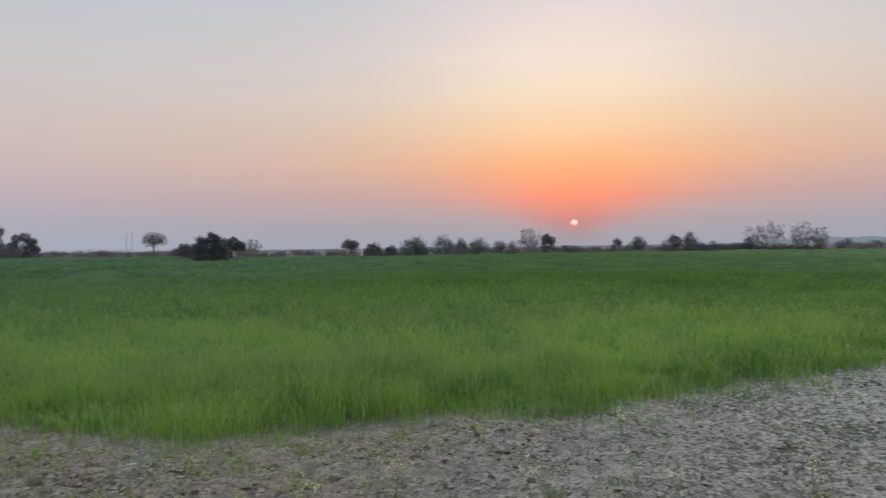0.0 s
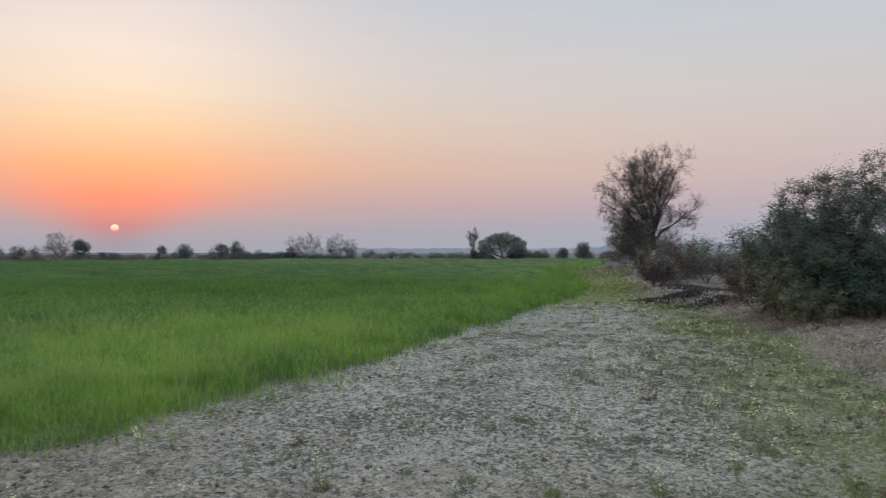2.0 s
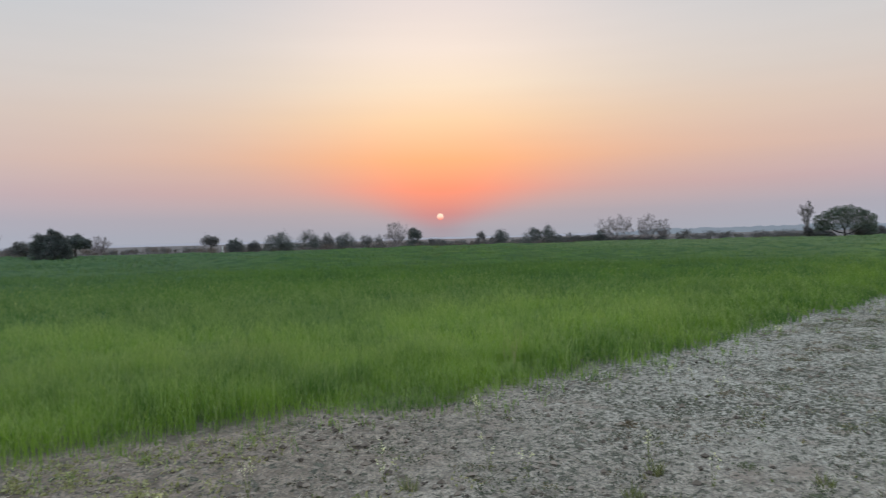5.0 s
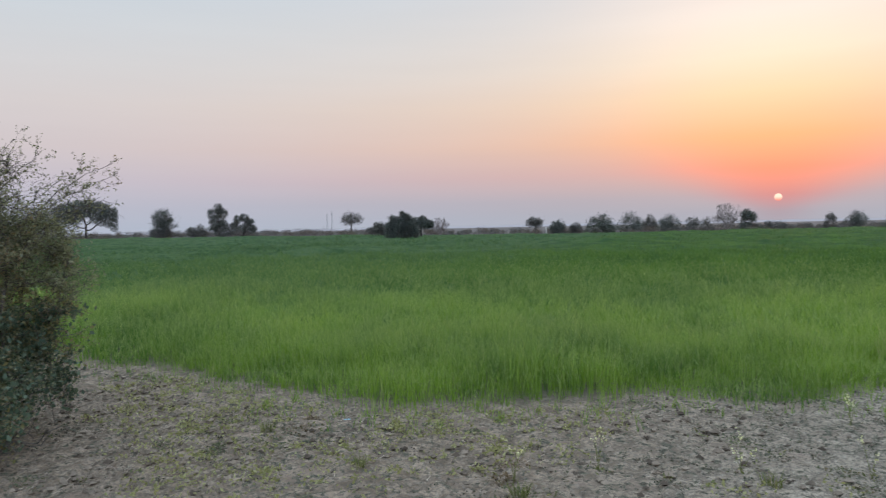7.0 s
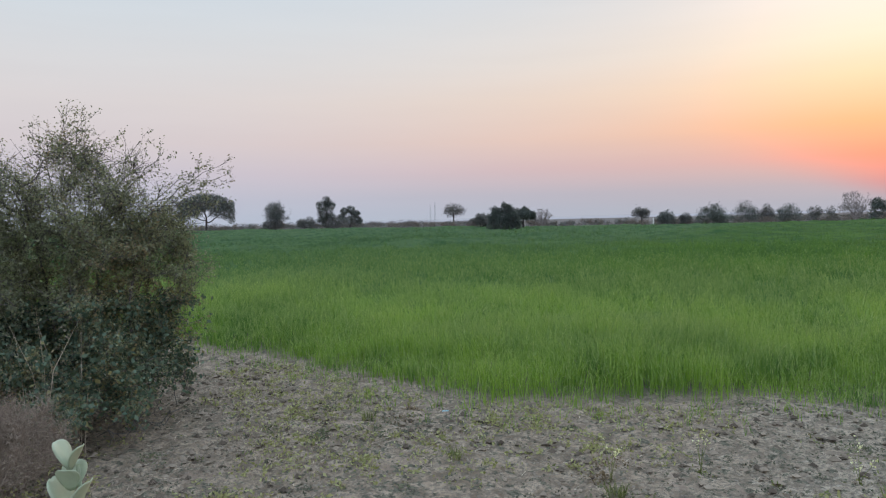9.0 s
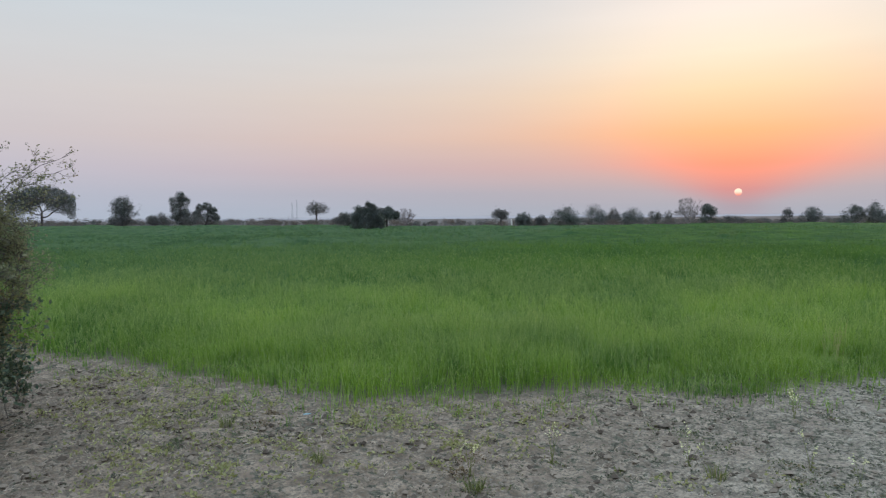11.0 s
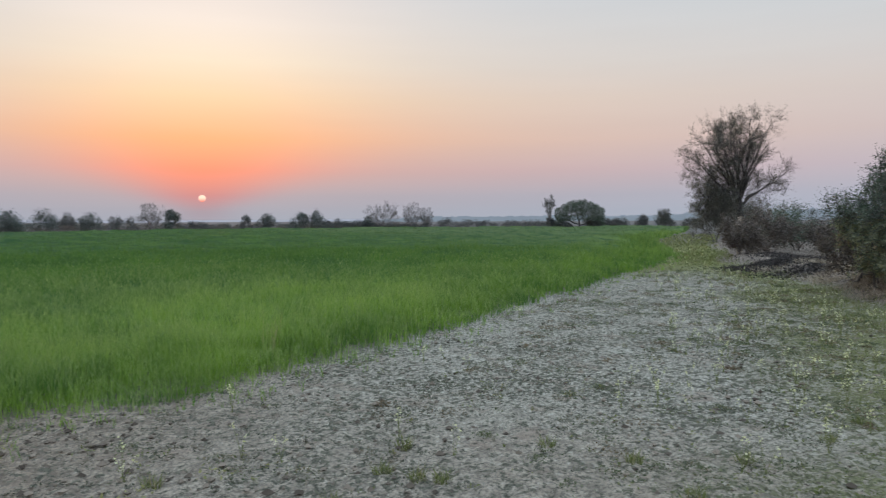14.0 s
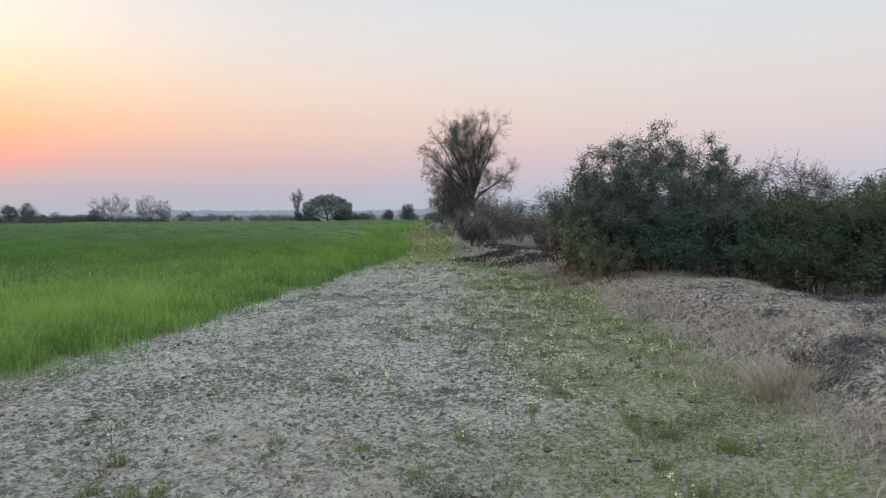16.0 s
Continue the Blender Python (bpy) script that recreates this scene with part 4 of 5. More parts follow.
for i, (bx, by, bw, bh) in enumerate(((51.2, 108.9, 3.6, 1.7), (54.6, 107.4, 4.4, 1.5), (57.2, 106.0, 3.6, 1.3), (60.5, 104.0, 5.0, 1.2), (64.0, 102.0, 5.0, 1.3), (67.0, 100.4, 4.6, 1.2))):
    far_bush(bx, by, bw, bh, 60 + i, "low dark bush before the hazy ridge", leaves=1800)
fan_tree("tree", 59.8, 90.4, -radians(33.5), [(-0.55, 0, 4.6, 2.2, 1), (0.35, 0, 4.8, 2.6, 1), (0.0, 0.2, 5.0, 3.0, 1), (-0.75, 0, 4.0, 1.8, 1), (0.6, 0, 4.2, 2.0, 1), (0.2, 0, 3.6, 1.4, 1), (-0.4, 0, 3.4, 1.2, 1), (0.3, 0, 1.2, 0.2, 2), (-0.3, 0, 1.3, 0.2, 2)],
         "slim upright tree with bare twigs at its head", FAR_LEAF, 1500, 0.05, 0.2, 3.4, (7, 6, 4), (0.7, 0.42, 0.26), 0.011, 70, "trees along the far field edge", FAR_TWIG)
far_bush(59.9, 90.2, 1.3, 1.6, 72, "low scrub at the foot of the slim tree", leaves=1200)
DOMED = [(-3.2 + 0.8 * i, 0.9 * v, max(3.95 - 0.12 * (-3.2 + 0.8 * i) ** 2 - drop, 1.0), 0.56, lush) for i in range(9) for v in (-1.2, 0.0, 1.2) for drop, lush in ((0.0, 1.0), (0.75, 1.0), (1.5, 0.9), (2.2, 0.5))]
woody("tree", 63.6, 87.9, turned(DOMED, -radians(35.7)), "broad grey-green tree with a domed feathery crown", "tree", FAR_GREEN, 28000, 0.06, 500, 0.15, BARK, 0.16, 71,
      "trees along the far field edge", 0.2, 0.012, part_names=("trunk", "crown"), fill=0.75, goals=150)
for i, (bx, by, bw, bh) in enumerate(((61.0, 88.6, 3.0, 1.0), (65.5, 87.0, 3.4, 1.1), (69.5, 92.2, 3.8, 2.2), (72.6, 93.0, 2.6, 1.5), (75.9, 93.6, 3.0, 1.8), (78.5, 91.4, 2.2, 2.1), (74.4, 81.7, 2.9, 2.9), (80.5, 88.0, 3.4, 1.8), (83.0, 85.0, 3.4, 1.6))):
    far_bush(bx, by, bw, bh, 80 + i, "bush beyond the end of the wheat, greyed by haze in its leaf colour")
SCRUB_RNG = random.Random(5)
for i in range(92):
    a = radians(-49 + 72 * i / 91 + SCRUB_RNG.uniform(-0.4, 0.4))
    r = SCRUB_RNG.uniform(108, 130)
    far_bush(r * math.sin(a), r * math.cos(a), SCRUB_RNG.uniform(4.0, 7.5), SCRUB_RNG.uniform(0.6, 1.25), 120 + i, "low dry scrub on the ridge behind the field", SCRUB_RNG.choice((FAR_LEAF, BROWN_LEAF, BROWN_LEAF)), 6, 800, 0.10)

# the tall tree at the end of the verge
TALL = [(2.6, 0.1, 4.0, 2.0, 0.4), (2.2, 0.3, 3.7, 2.1, 0.35), (1.75, 0.2, 7.0, 2.3, 0.55), (1.2, -0.3, 7.5, 2.4, 0.55), (0.7, -0.3, 7.6, 2.4, 0.6), (0.0, 0.4, 7.4, 2.4, 0.6), (-0.7, -0.2, 7.2, 2.2, 0.7), (-1.4, 0.3, 7.3, 2.2, 0.6), (-2.0, 0.2, 7.0, 2.1, 0.6),
        (-2.2, -0.4, 6.0, 2.0, 0.8), (-2.8, 0.1, 5.2, 1.8, 1.0), (-2.7, 0.3, 4.3, 1.5, 1.1), (1.6, -0.4, 5.8, 2.3, 0.35), (0.4, 0.9, 5.5, 2.0, 0.4), (-1.0, -0.9, 5.5, 1.9, 0.7), (-2.4, -0.2, 3.1, 1.0, 1.5), (-1.7, 0.4, 2.4, 0.5, 1.8), (-1.6, 0.2, 6.4, 2.0, 0.7), (-0.3, -0.4, 6.3, 2.2, 0.5),
        (-2.3, 0.1, 1.7, 0.2, 1.8), (-0.9, -0.6, 1.9, 0.3, 1.6), (-1.6, -0.5, 4.0, 1.4, 1.2), (-0.5, 0.8, 4.4, 1.7, 0.7), (0.7, -0.5, 1.7, 0.3, 1.4), (-1.3, 0.6, 3.1, 0.9, 1.5), (-2.0, -0.6, 2.2, 0.3, 1.8), (-1.2, 0.0, 1.3, 0.2, 1.8), (0.2, 0.5, 1.3, 0.2, 1.6)]
FACE = -radians(47.4)
fan_tree("tree", 34.75, 31.3, FACE, TALL, "tall half-bare feathery tree with several dark stems", FEATHER, 130000, 0.022, 0.21, 2.4, (11, 9, 6), (1.35, 0.8, 0.42), 0.0045, 200, spread=0.7, up=0.24, arch=(0.3, 0.52))

# withered and dark scrub between the tall tree and the hedge
for i, (bx, by, bw, bh, leaf, label) in enumerate((
        (20.9, 18.4, 2.0, 1.5, BROWN_LEAF, "withered brown bramble heap at the verge"), (23.4, 19.6, 3.0, 1.95, BROWN_LEAF, "withered reddish-brown bush beside the bramble heap"),
        (24.6, 17.4, 3.0, 1.9, BROWN_LEAF, "withered reddish-brown bush beside the bramble heap"), (27.5, 21.5, 4.2, 2.6, THORN, "dark green thorn bush behind withered ones"),
        (28.0, 18.5, 4.2, 2.5, THORN, "dark green thorn bush behind withered ones"), (26.5, 15.8, 3.8, 2.3, THORN, "dark green thorn bush behind withered ones"),
        (33.6, 32.0, 3.6, 3.4, FEATHER, "dense grey scrub round the foot of the tall tree"), (31.0, 25.2, 3.0, 1.7, THORN, "dark scrub beside the tall tree"),
        (24.0, 12.6, 3.6, 2.2, THORN, "dark green thorn bush behind the hedge"), (40.0, 30.5, 5.0, 2.3, FAR_LEAF, "hazy grey bush standing far behind the hedge"),
        (45.0, 27.0, 6.0, 2.5, FAR_LEAF, "hazy grey bush standing far behind the hedge"), (46.0, 21.0, 6.0, 2.5, FAR_LEAF, "hazy grey bush standing far behind the hedge"))):
    woody("bush", bx, by, bush_lobes(bw, bh, 15, 210 + i, 0.1), label, "bush", leaf, 7000, 0.036, 420, 0.045, seed=210 + i, group="scrub along the verge", twig_r=0.008)
woody("dead_stump", 21.2, 18.9, [(0.0, 0, 1.15, 0.12), (0.12, 0.05, 1.3, 0.1)], "pale dead stump leaning in withered brambles", "stump", BROWN_LEAF, 0, 0.03, 14, 0.09, STRAW, seed=230, base=0.06)

# the hedge of thorn bushes
END_BUSH = [(-1.0, 0, 1.45, 0.22, 0.3), (-0.6, 0, 1.7, 0.36, 0.7), (-0.15, 0, 2.2, 0.4, 0.8), (0.0, 0, 2.72, 0.28, 0.4), (0.4, 0.1, 2.6, 0.36, 0.7), (0.1, -0.3, 1.7, 0.55), (-0.3, -0.3, 1.2, 0.5), (0.5, -0.5, 1.2, 0.6),
            (0.3, -0.8, 0.55, 0.5), (0.7, -0.7, 0.5, 0.5), (-0.5, 0.3, 1.1, 0.45, 0.6), (0.3, 0.5, 1.5, 0.7), (-0.1, -0.5, 0.6, 0.45)]
TALL_BUSH = [(-0.55, 0, 2.75, 0.36, 0.7), (-0.3, 0, 3.0, 0.32, 0.6), (0.2, 0, 3.08, 0.36, 0.7), (0.5, 0.1, 2.75, 0.36, 0.8), (0.78, 0, 2.35, 0.3, 0.5), (0.0, -0.3, 2.3, 0.6), (0.5, -0.4, 1.8, 0.6), (-0.5, -0.4, 1.8, 0.6), (0.0, -0.6, 1.2, 0.65),
             (0.6, -0.7, 1.0, 0.6), (-0.5, -0.7, 1.0, 0.6), (-0.4, -1.0, 0.5, 0.5), (0.2, -1.1, 0.5, 0.5), (0.7, -1.0, 0.5, 0.5), (0.0, 0.6, 2.0, 0.8)]
LEADER_BUSH = [(-0.1, 0, 2.95, 0.25, 0.9), (-0.05, 0, 2.6, 0.3), (-0.4, 0, 2.2, 0.3, 0.6), (0.3, 0, 2.15, 0.36), (0.6, 0, 1.95, 0.34, 0.8), (0.0, -0.2, 1.9, 0.5), (-0.5, -0.3, 1.7, 0.5), (0.5, -0.5, 1.4, 0.55), (0.0, -0.7, 1.1, 0.6),
               (-0.5, -0.7, 1.0, 0.6), (0.5, -0.9, 0.9, 0.6), (0.0, -1.1, 0.45, 0.5), (0.5, -1.1, 0.45, 0.5), (-0.5, -1.1, 0.45, 0.5), (0.0, 0.6, 1.6, 0.7)]
LOW_BUSH = [(-0.6, 0, 1.35, 0.4), (0.0, 0, 1.4, 0.38), (0.55, 0, 1.3, 0.36), (-0.5, -0.4, 0.95, 0.5), (0.1, -0.5, 1.0, 0.5), (0.6, -0.4, 0.9, 0.5), (-0.5, -1.0, 0.45, 0.5), (0.1, -1.1, 0.45, 0.5), (0.6, -1.0, 0.45, 0.5), (0.0, 0.6, 1.35, 0.55)]
BROWN_BUSH = [(-0.5, 0, 1.6, 0.38, 0.8), (0.0, 0, 1.85, 0.4), (0.5, 0, 1.75, 0.4), (0.0, -0.4, 1.3, 0.6), (-0.5, -0.5, 1.0, 0.5), (0.5, -0.5, 1.0, 0.5), (-0.5, -1.0, 0.45, 0.5), (0.0, -1.1, 0.45, 0.5), (0.5, -1.0, 0.45, 0.5), (0.2, 0.5, 1.4, 0.6)]
# bearing and distance from the field corner, lobes, leaves
HEDGE = (
    (56.9, 15.2, END_BUSH, 46000, THORN, OLIVE, "grey-green thorn bush at the end of the hedge"),
    (61.3, 15.2, TALL_BUSH, 70000, THORN, SHADED_LEAF, "tall grey-green thorn bush with an airy top"),
    (66.5, 15.0, LEADER_BUSH, 64000, THORN, SHADED_LEAF, "tall dark thorn bush with a loose upright leader"),
    (71.3, 14.7, LOW_BUSH, 54000, HEDGE_OLIVE, SHADED_LEAF, "olive-green bush with leafless shoots above"),
    (77.0, 14.5, BROWN_BUSH, 50000, HEDGE_OLIVE, SHADED_LEAF, "olive and brownish bush in the hedge"),
    (83.5, 14.4, BROWN_BUSH, 20000, THORN, SHADED_LEAF, "dark thorn bush at the near end of the hedge"),
)


def bearing(az, far):
    return 0.75 + far * math.sin(radians(az)), far * math.cos(radians(az))


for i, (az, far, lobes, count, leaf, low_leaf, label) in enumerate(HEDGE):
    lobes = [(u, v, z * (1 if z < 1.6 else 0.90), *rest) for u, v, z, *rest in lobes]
    # most low leaves take the dark colour that paints shade at the foot
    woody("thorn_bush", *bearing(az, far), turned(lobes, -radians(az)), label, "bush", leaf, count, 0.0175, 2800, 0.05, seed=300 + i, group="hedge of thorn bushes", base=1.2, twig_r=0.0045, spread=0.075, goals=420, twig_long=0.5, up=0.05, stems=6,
          extra=(("low_foliage", 14000, 0.027, 0.0, 1.2, low_leaf, "broad leaves near the ground, mostly darkened to paint the hedge foot's shade"),))
for i, (az, far, top, wide) in enumerate(((71.2, 15.6, 2.15, 0.55), (73.2, 15.8, 1.9, 0.4), (64.3, 15.6, 2.3, 0.35))):
    lobes = [(wide * u, 0.1 * u, top * z, 0.28) for u, z in ((-1, 0.92), (-0.4, 1.05), (0.2, 1.0), (0.8, 0.95), (1.2, 0.82), (0, 0.7))]
    woody("dry_shrub", *bearing(az, far), turned(lobes, -radians(az)), "leafless pale shoots rising out of the hedge", "shrub", OLIVE, 900, 0.016, 700, 0.02, TWIG, seed=320 + i, twig_r=0.003, twig_long=1.1)
woody("bush", *bearing(58.3, 14.3), bush_lobes(1.7, 1.0, 9, 330, 0.15), "yellowish low bush at the foot of the hedge", "bush", OLIVE, 9000, 0.025, 320, 0.03, seed=330)
woody("bush", *bearing(58.5, 17.2), bush_lobes(3.4, 2.3, 12, 331, 0.15), "dark thorn bush behind the hedge's end", "bush", THORN, 12000, 0.034, 500, 0.04, seed=331, group="hedge of thorn bushes", twig_r=0.006)
woody("bush", *bearing(55.2, 16.4), bush_lobes(2.0, 1.6, 10, 333, 0.12), "withered reddish-brown bush at the hedge's end", "bush", BROWN_LEAF, 9000, 0.026, 600, 0.03, seed=333, twig_r=0.005)
woody("bush", *bearing(68.0, 16.8), bush_lobes(3.6, 2.0, 12, 332, 0.15), "dark thorn bush behind the hedge", "bush", THORN, 12000, 0.034, 500, 0.04, seed=332, group="hedge of thorn bushes", twig_r=0.006)

# the bush at the western corner
LEFT = [(-0.5, -0.1, 1.58, 0.42, 1.3), (-1.0, -0.1, 1.5, 0.42, 1.3), (0.2, -0.1, 1.62, 0.42, 1.3), (0.52, -0.05, 1.45, 0.38, 1.3), (0.3, -0.85, 0.22, 0.3, 1.7), (-0.1, -0.95, 0.22, 0.32, 1.7), (-0.5, -0.9, 0.28, 0.36, 1.5),
        (0.0, 0, 2.12, 0.24, 1.0), (0.0, 0, 1.8, 0.35, 1.1), (-0.2, 0, 1.95, 0.25, 0.6), (-0.45, 0, 1.75, 0.28, 0.8), (-0.8, 0, 1.6, 0.35), (0.25, 0, 1.85, 0.3, 0.8), (0.5, 0, 1.9, 0.22, 0.4), (0.6, 0, 1.68, 0.32, 0.9), (0.72, 0, 1.62, 0.2, 0.5),
        (0.98, 0, 1.9, 0.11, 0.2), (0.86, 0.1, 1.75, 0.1, 0.25), (0.78, 0, 1.15, 0.14, 0.4), (0.2, -0.1, 1.45, 0.5, 1.3), (0.55, 0, 1.2, 0.4, 1.1), (0.75, 0, 0.85, 0.28, 0.7), (-0.3, -0.2, 1.4, 0.5, 1.3), (-0.9, -0.2, 1.2, 0.5, 1.2), (-1.5, 0, 1.3, 0.55), (-2.1, 0, 1.2, 0.6), (0.3, -0.3, 0.9, 0.5, 1.3),
        (-0.3, -0.4, 0.9, 0.55, 1.3), (-1.0, -0.4, 0.7, 0.5, 1.1), (0.4, -0.35, 0.4, 0.42, 1.3), (0.0, -0.5, 0.35, 0.45, 1.3), (-0.6, -0.5, 0.35, 0.45), (0.42, -0.6, 0.28, 0.34, 1.5), (0.1, -0.75, 0.28, 0.34, 1.5), (0.5, -0.2, 0.3, 0.36, 1.5), (-1.4, -0.4, 0.5, 0.5), (0.0, 0.45, 1.2, 0.55), (0.4, 0.35, 0.7, 0.45), (-0.8, 0.5, 1.0, 0.6)]
LEFT += [(0.35, 0.35, 1.35, 0.5, 1.2), (-0.3, 0.45, 1.4, 0.55, 1.2), (-1.0, 0.45, 1.35, 0.55, 1.2), (0.62, 0.1, 1.4, 0.26, 1.6), (-0.6, 0.4, 0.7, 0.55, 1.2), (0.1, 0.45, 0.7, 0.5, 1.2), (-1.6, 0.3, 0.8, 0.6, 1.0), (0.85, 0.0, 1.72, 0.16, 0.7), (0.98, 0.0, 1.8, 0.13, 0.6)]
LEFT = [(u, v, z, r, max(lush[0], 0.55) * 1.2 if lush and z > 1.4 and u < 0.9 else (lush[0] if lush else 1.0)) for u, v, z, r, *lush in LEFT]


def shoots(thing, angle, stems, wood, leaf, seed):
    """Thin arching shoots that stand out of a bush, with small leaves. stems: (across, height) of foot and tip."""
    rng = np.random.default_rng(seed)
    s = np.linspace(0, 1, 8)[:, None]
    paths = []
    for u0, z0, u1, z1 in stems:
        (ax, ay), (cx, cy) = [q[:2] for q in turned([(u0, 0.0), (u1, rng.uniform(-0.12, 0.12))], angle)]
        a, c = np.array([ax, ay, z0]), np.array([cx, cy, z1])
        b = a + (c - a) * (0.5, 0.5, 0.8)
        p = a * (1 - s) ** 2 + 2 * b * s * (1 - s) + c * s ** 2
        p[1:] += rng.normal(size=(7, 3)) * 0.012
        paths.append(p)
    paths = np.array(paths)
    pieces = [tube(p, 0.0045 - 0.003 * s[:, 0], 5) for p in paths]
    tips = [paths[:, [3, 5, 6, 7]]]
    for count, reach, r in ((9, 0.2, 0.0018), (4, 0.09, 0.0011)):
        paths, who = spray(rng, paths, reach, count, 0.55, 0.1, 0.3)
        tips.append(paths)
        n = len(paths)
        for a in range(3):
            pieces.append(prisms(paths[:, a], paths[:, a + 1], np.full(n, r * (1 - 0.2 * a)), np.full(n, r * (0.8 - 0.2 * a)), 1))
    part("shoot", np_mesh("bush_shoots", *joined(pieces), wood), thing, "thin arching shoots")
    c = np.concatenate([tips[1].reshape(-1, 3), tips[2][:, 1:].reshape(-1, 3)])
    c = c + rng.normal(size=c.shape) * 0.008
    part("shoot_leaf", np_mesh("shoot_leaves", *leaf_cards(rng, c, 0.0105, 0.55), leaf), thing, "small dark leaves on thin shoots")


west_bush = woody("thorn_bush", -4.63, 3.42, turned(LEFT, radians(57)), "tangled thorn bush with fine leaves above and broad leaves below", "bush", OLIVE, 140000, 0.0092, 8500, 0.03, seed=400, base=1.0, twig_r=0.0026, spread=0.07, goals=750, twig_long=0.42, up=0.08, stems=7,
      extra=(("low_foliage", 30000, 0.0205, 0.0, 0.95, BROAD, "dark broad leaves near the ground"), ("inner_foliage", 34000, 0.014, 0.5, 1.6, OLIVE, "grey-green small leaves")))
shoots(west_bush, radians(57), ((0.5, 1.5, 1.18, 2.05), (0.55, 1.5, 1.08, 1.93), (0.5, 1.4, 1.1, 1.76), (0.4, 1.5, 0.96, 1.97), (0.5, 1.4, 0.9, 1.83), (0.2, 1.6, 0.55, 2.22), (0.3, 1.6, 0.65, 2.08), (0.0, 1.7, 0.12, 2.4), (-0.05, 1.7, 0.0, 2.42),
       (-0.1, 1.7, -0.23, 2.27), (-0.3, 1.5, -0.45, 2.04), (-0.4, 1.5, -0.6, 1.92), (0.1, 1.6, 0.3, 2.2), (0.45, 1.0, 0.9, 1.46), (0.5, 0.9, 0.96, 1.13), (0.5, 0.7, 0.98, 0.75)), TWIG, OLIVE, 404)


# ---- tall stalks, dry weed, milkweed at the western corner ----
woody("dry_weed", -3.55, 2.3, bush_lobes(0.95, 0.78, 8, 410, 0.2), "dry pinkish-brown weed with fine dead stalks", "dry weed", DRYWEED, 9000, 0.0045, 3600, 0.006, DRYWEED, seed=410, base=0.5, twig_r=0.0012, goals=260, up=0.7)
woody("dry_weed", -4.25, 2.05, bush_lobes(1.1, 0.85, 8, 411, 0.2), "dry pinkish-brown weed with fine dead stalks", "dry weed", DRYWEED, 9000, 0.0045, 3600, 0.006, DRYWEED, seed=411, base=0.5, twig_r=0.0012, goals=260, up=0.7)


def grass_clump(name, x, y, count, height, width, lean, mat, label, category, seed, foot=0.12, group=""):
    rng = np.random.default_rng(seed)
    thing = new(name)
    thing.location = (x, y, ground_z(x, y) - 0.01)
    tagged(thing, label, category, group)
    a, q = rng.uniform(0, 2 * math.pi, count), np.sqrt(rng.uniform(0, 1, count)) * foot
    v, f, t = blades(rng, q * np.cos(a), q * np.sin(a), np.zeros(count), height * rng.uniform(0.5, 1.1, count), np.full(count, width), lean)
    # blades fan outwards from the foot
    rise = v[:, 2:3] / height
    out = np.stack([np.cos(np.repeat(a, 5)), np.sin(np.repeat(a, 5)), np.zeros(count * 5)], -1)
    v = v + out * rise ** 1.6 * height * lean * 0.4
    part("tuft", np_mesh(name + "_tuft", v, f, mat), thing)
    return thing


for i, (gx, gy) in enumerate(((-4.05, 2.75), (-4.25, 2.95), (-3.9, 2.85))):
    grass_clump("tall_grass", gx, gy, 7, 1.05, 0.006, 0.3, STRAW, "few pale arching grass stalks before the thorn bush", "tall grass", 420 + i, 0.1)


def milkweed(x, y):
    """Upright stem with thick oval leaves in crossed pairs."""
    rng = np.random.default_rng(9)
    thing = new("milkweed")
    thing.location = (x, y, ground_z(x, y) - 0.02)
    tagged(thing, "pale green milkweed with thick rounded leaves", "plant")
    top = 0.84
    s = np.linspace(0, 1, 8)
    path = np.stack([0.03 * np.sin(3 * s), 0.02 * s, s * top], -1)
    part("stem", np_mesh("milkweed_stem", *tube(path, 0.014 - 0.008 * s, 8), MILKWEED, shade=True), thing)
    k = 0
    for z in (0.25, 0.37, 0.49, 0.60, 0.69, 0.77, 0.83):
        for side in (0, math.pi):
            k += 1
            length = 0.17 * (1.0 if z < 0.75 else 0.66) * rng.uniform(0.9, 1.1)
            wide = length * 0.33
            u, w = np.meshgrid(np.linspace(0, 1, 9), np.linspace(-1, 1, 7), indexing="ij")
            half = wide * np.sin(np.pi * np.clip(u * 0.93 + 0.05, 0, 1)) ** 0.65
            lift = radians(52 if z < 0.65 else 70)
            along = u * length
            px = along * math.cos(lift)
            pz = along * math.sin(lift) - 0.25 * along * u + np.abs(w) * half * 0.35
            py = w * half
            turn = side + k // 2 * 0.0 + (math.pi / 2 if int((k - 1) / 2) % 2 else 0.0) + 0.5
            v = np.stack([px * math.cos(turn) - py * math.sin(turn), px * math.sin(turn) + py * math.cos(turn), z + pz], -1).reshape(-1, 3)
            i, j = np.arange(8)[:, None], np.arange(6)[None]
            f = np.stack([i * 7 + j, (i + 1) * 7 + j, (i + 1) * 7 + j + 1, i * 7 + j + 1], -1).reshape(-1, 4)
            leaf = part("leaf", np_mesh("milkweed_leaf", v, f, MILKWEED, shade=True), thing)
            solid = leaf.modifiers.new("thickness", "SOLIDIFY")
            solid.thickness = 0.003


milkweed(-1.47, 1.31)


# ---- weeds of the fallow strip ----
def scatter(rng, count, x0, x1, y0, y1):
    return rng.uniform(x0, x1, count), rng.uniform(y0, y1, count)


def path_side(x, y):
    """Metres from the bank's border on the fallow side; negative on the bank."""
    d = distance(BORDER, x, y)
    return np.where(inside(BANK, x, y), -d, d)


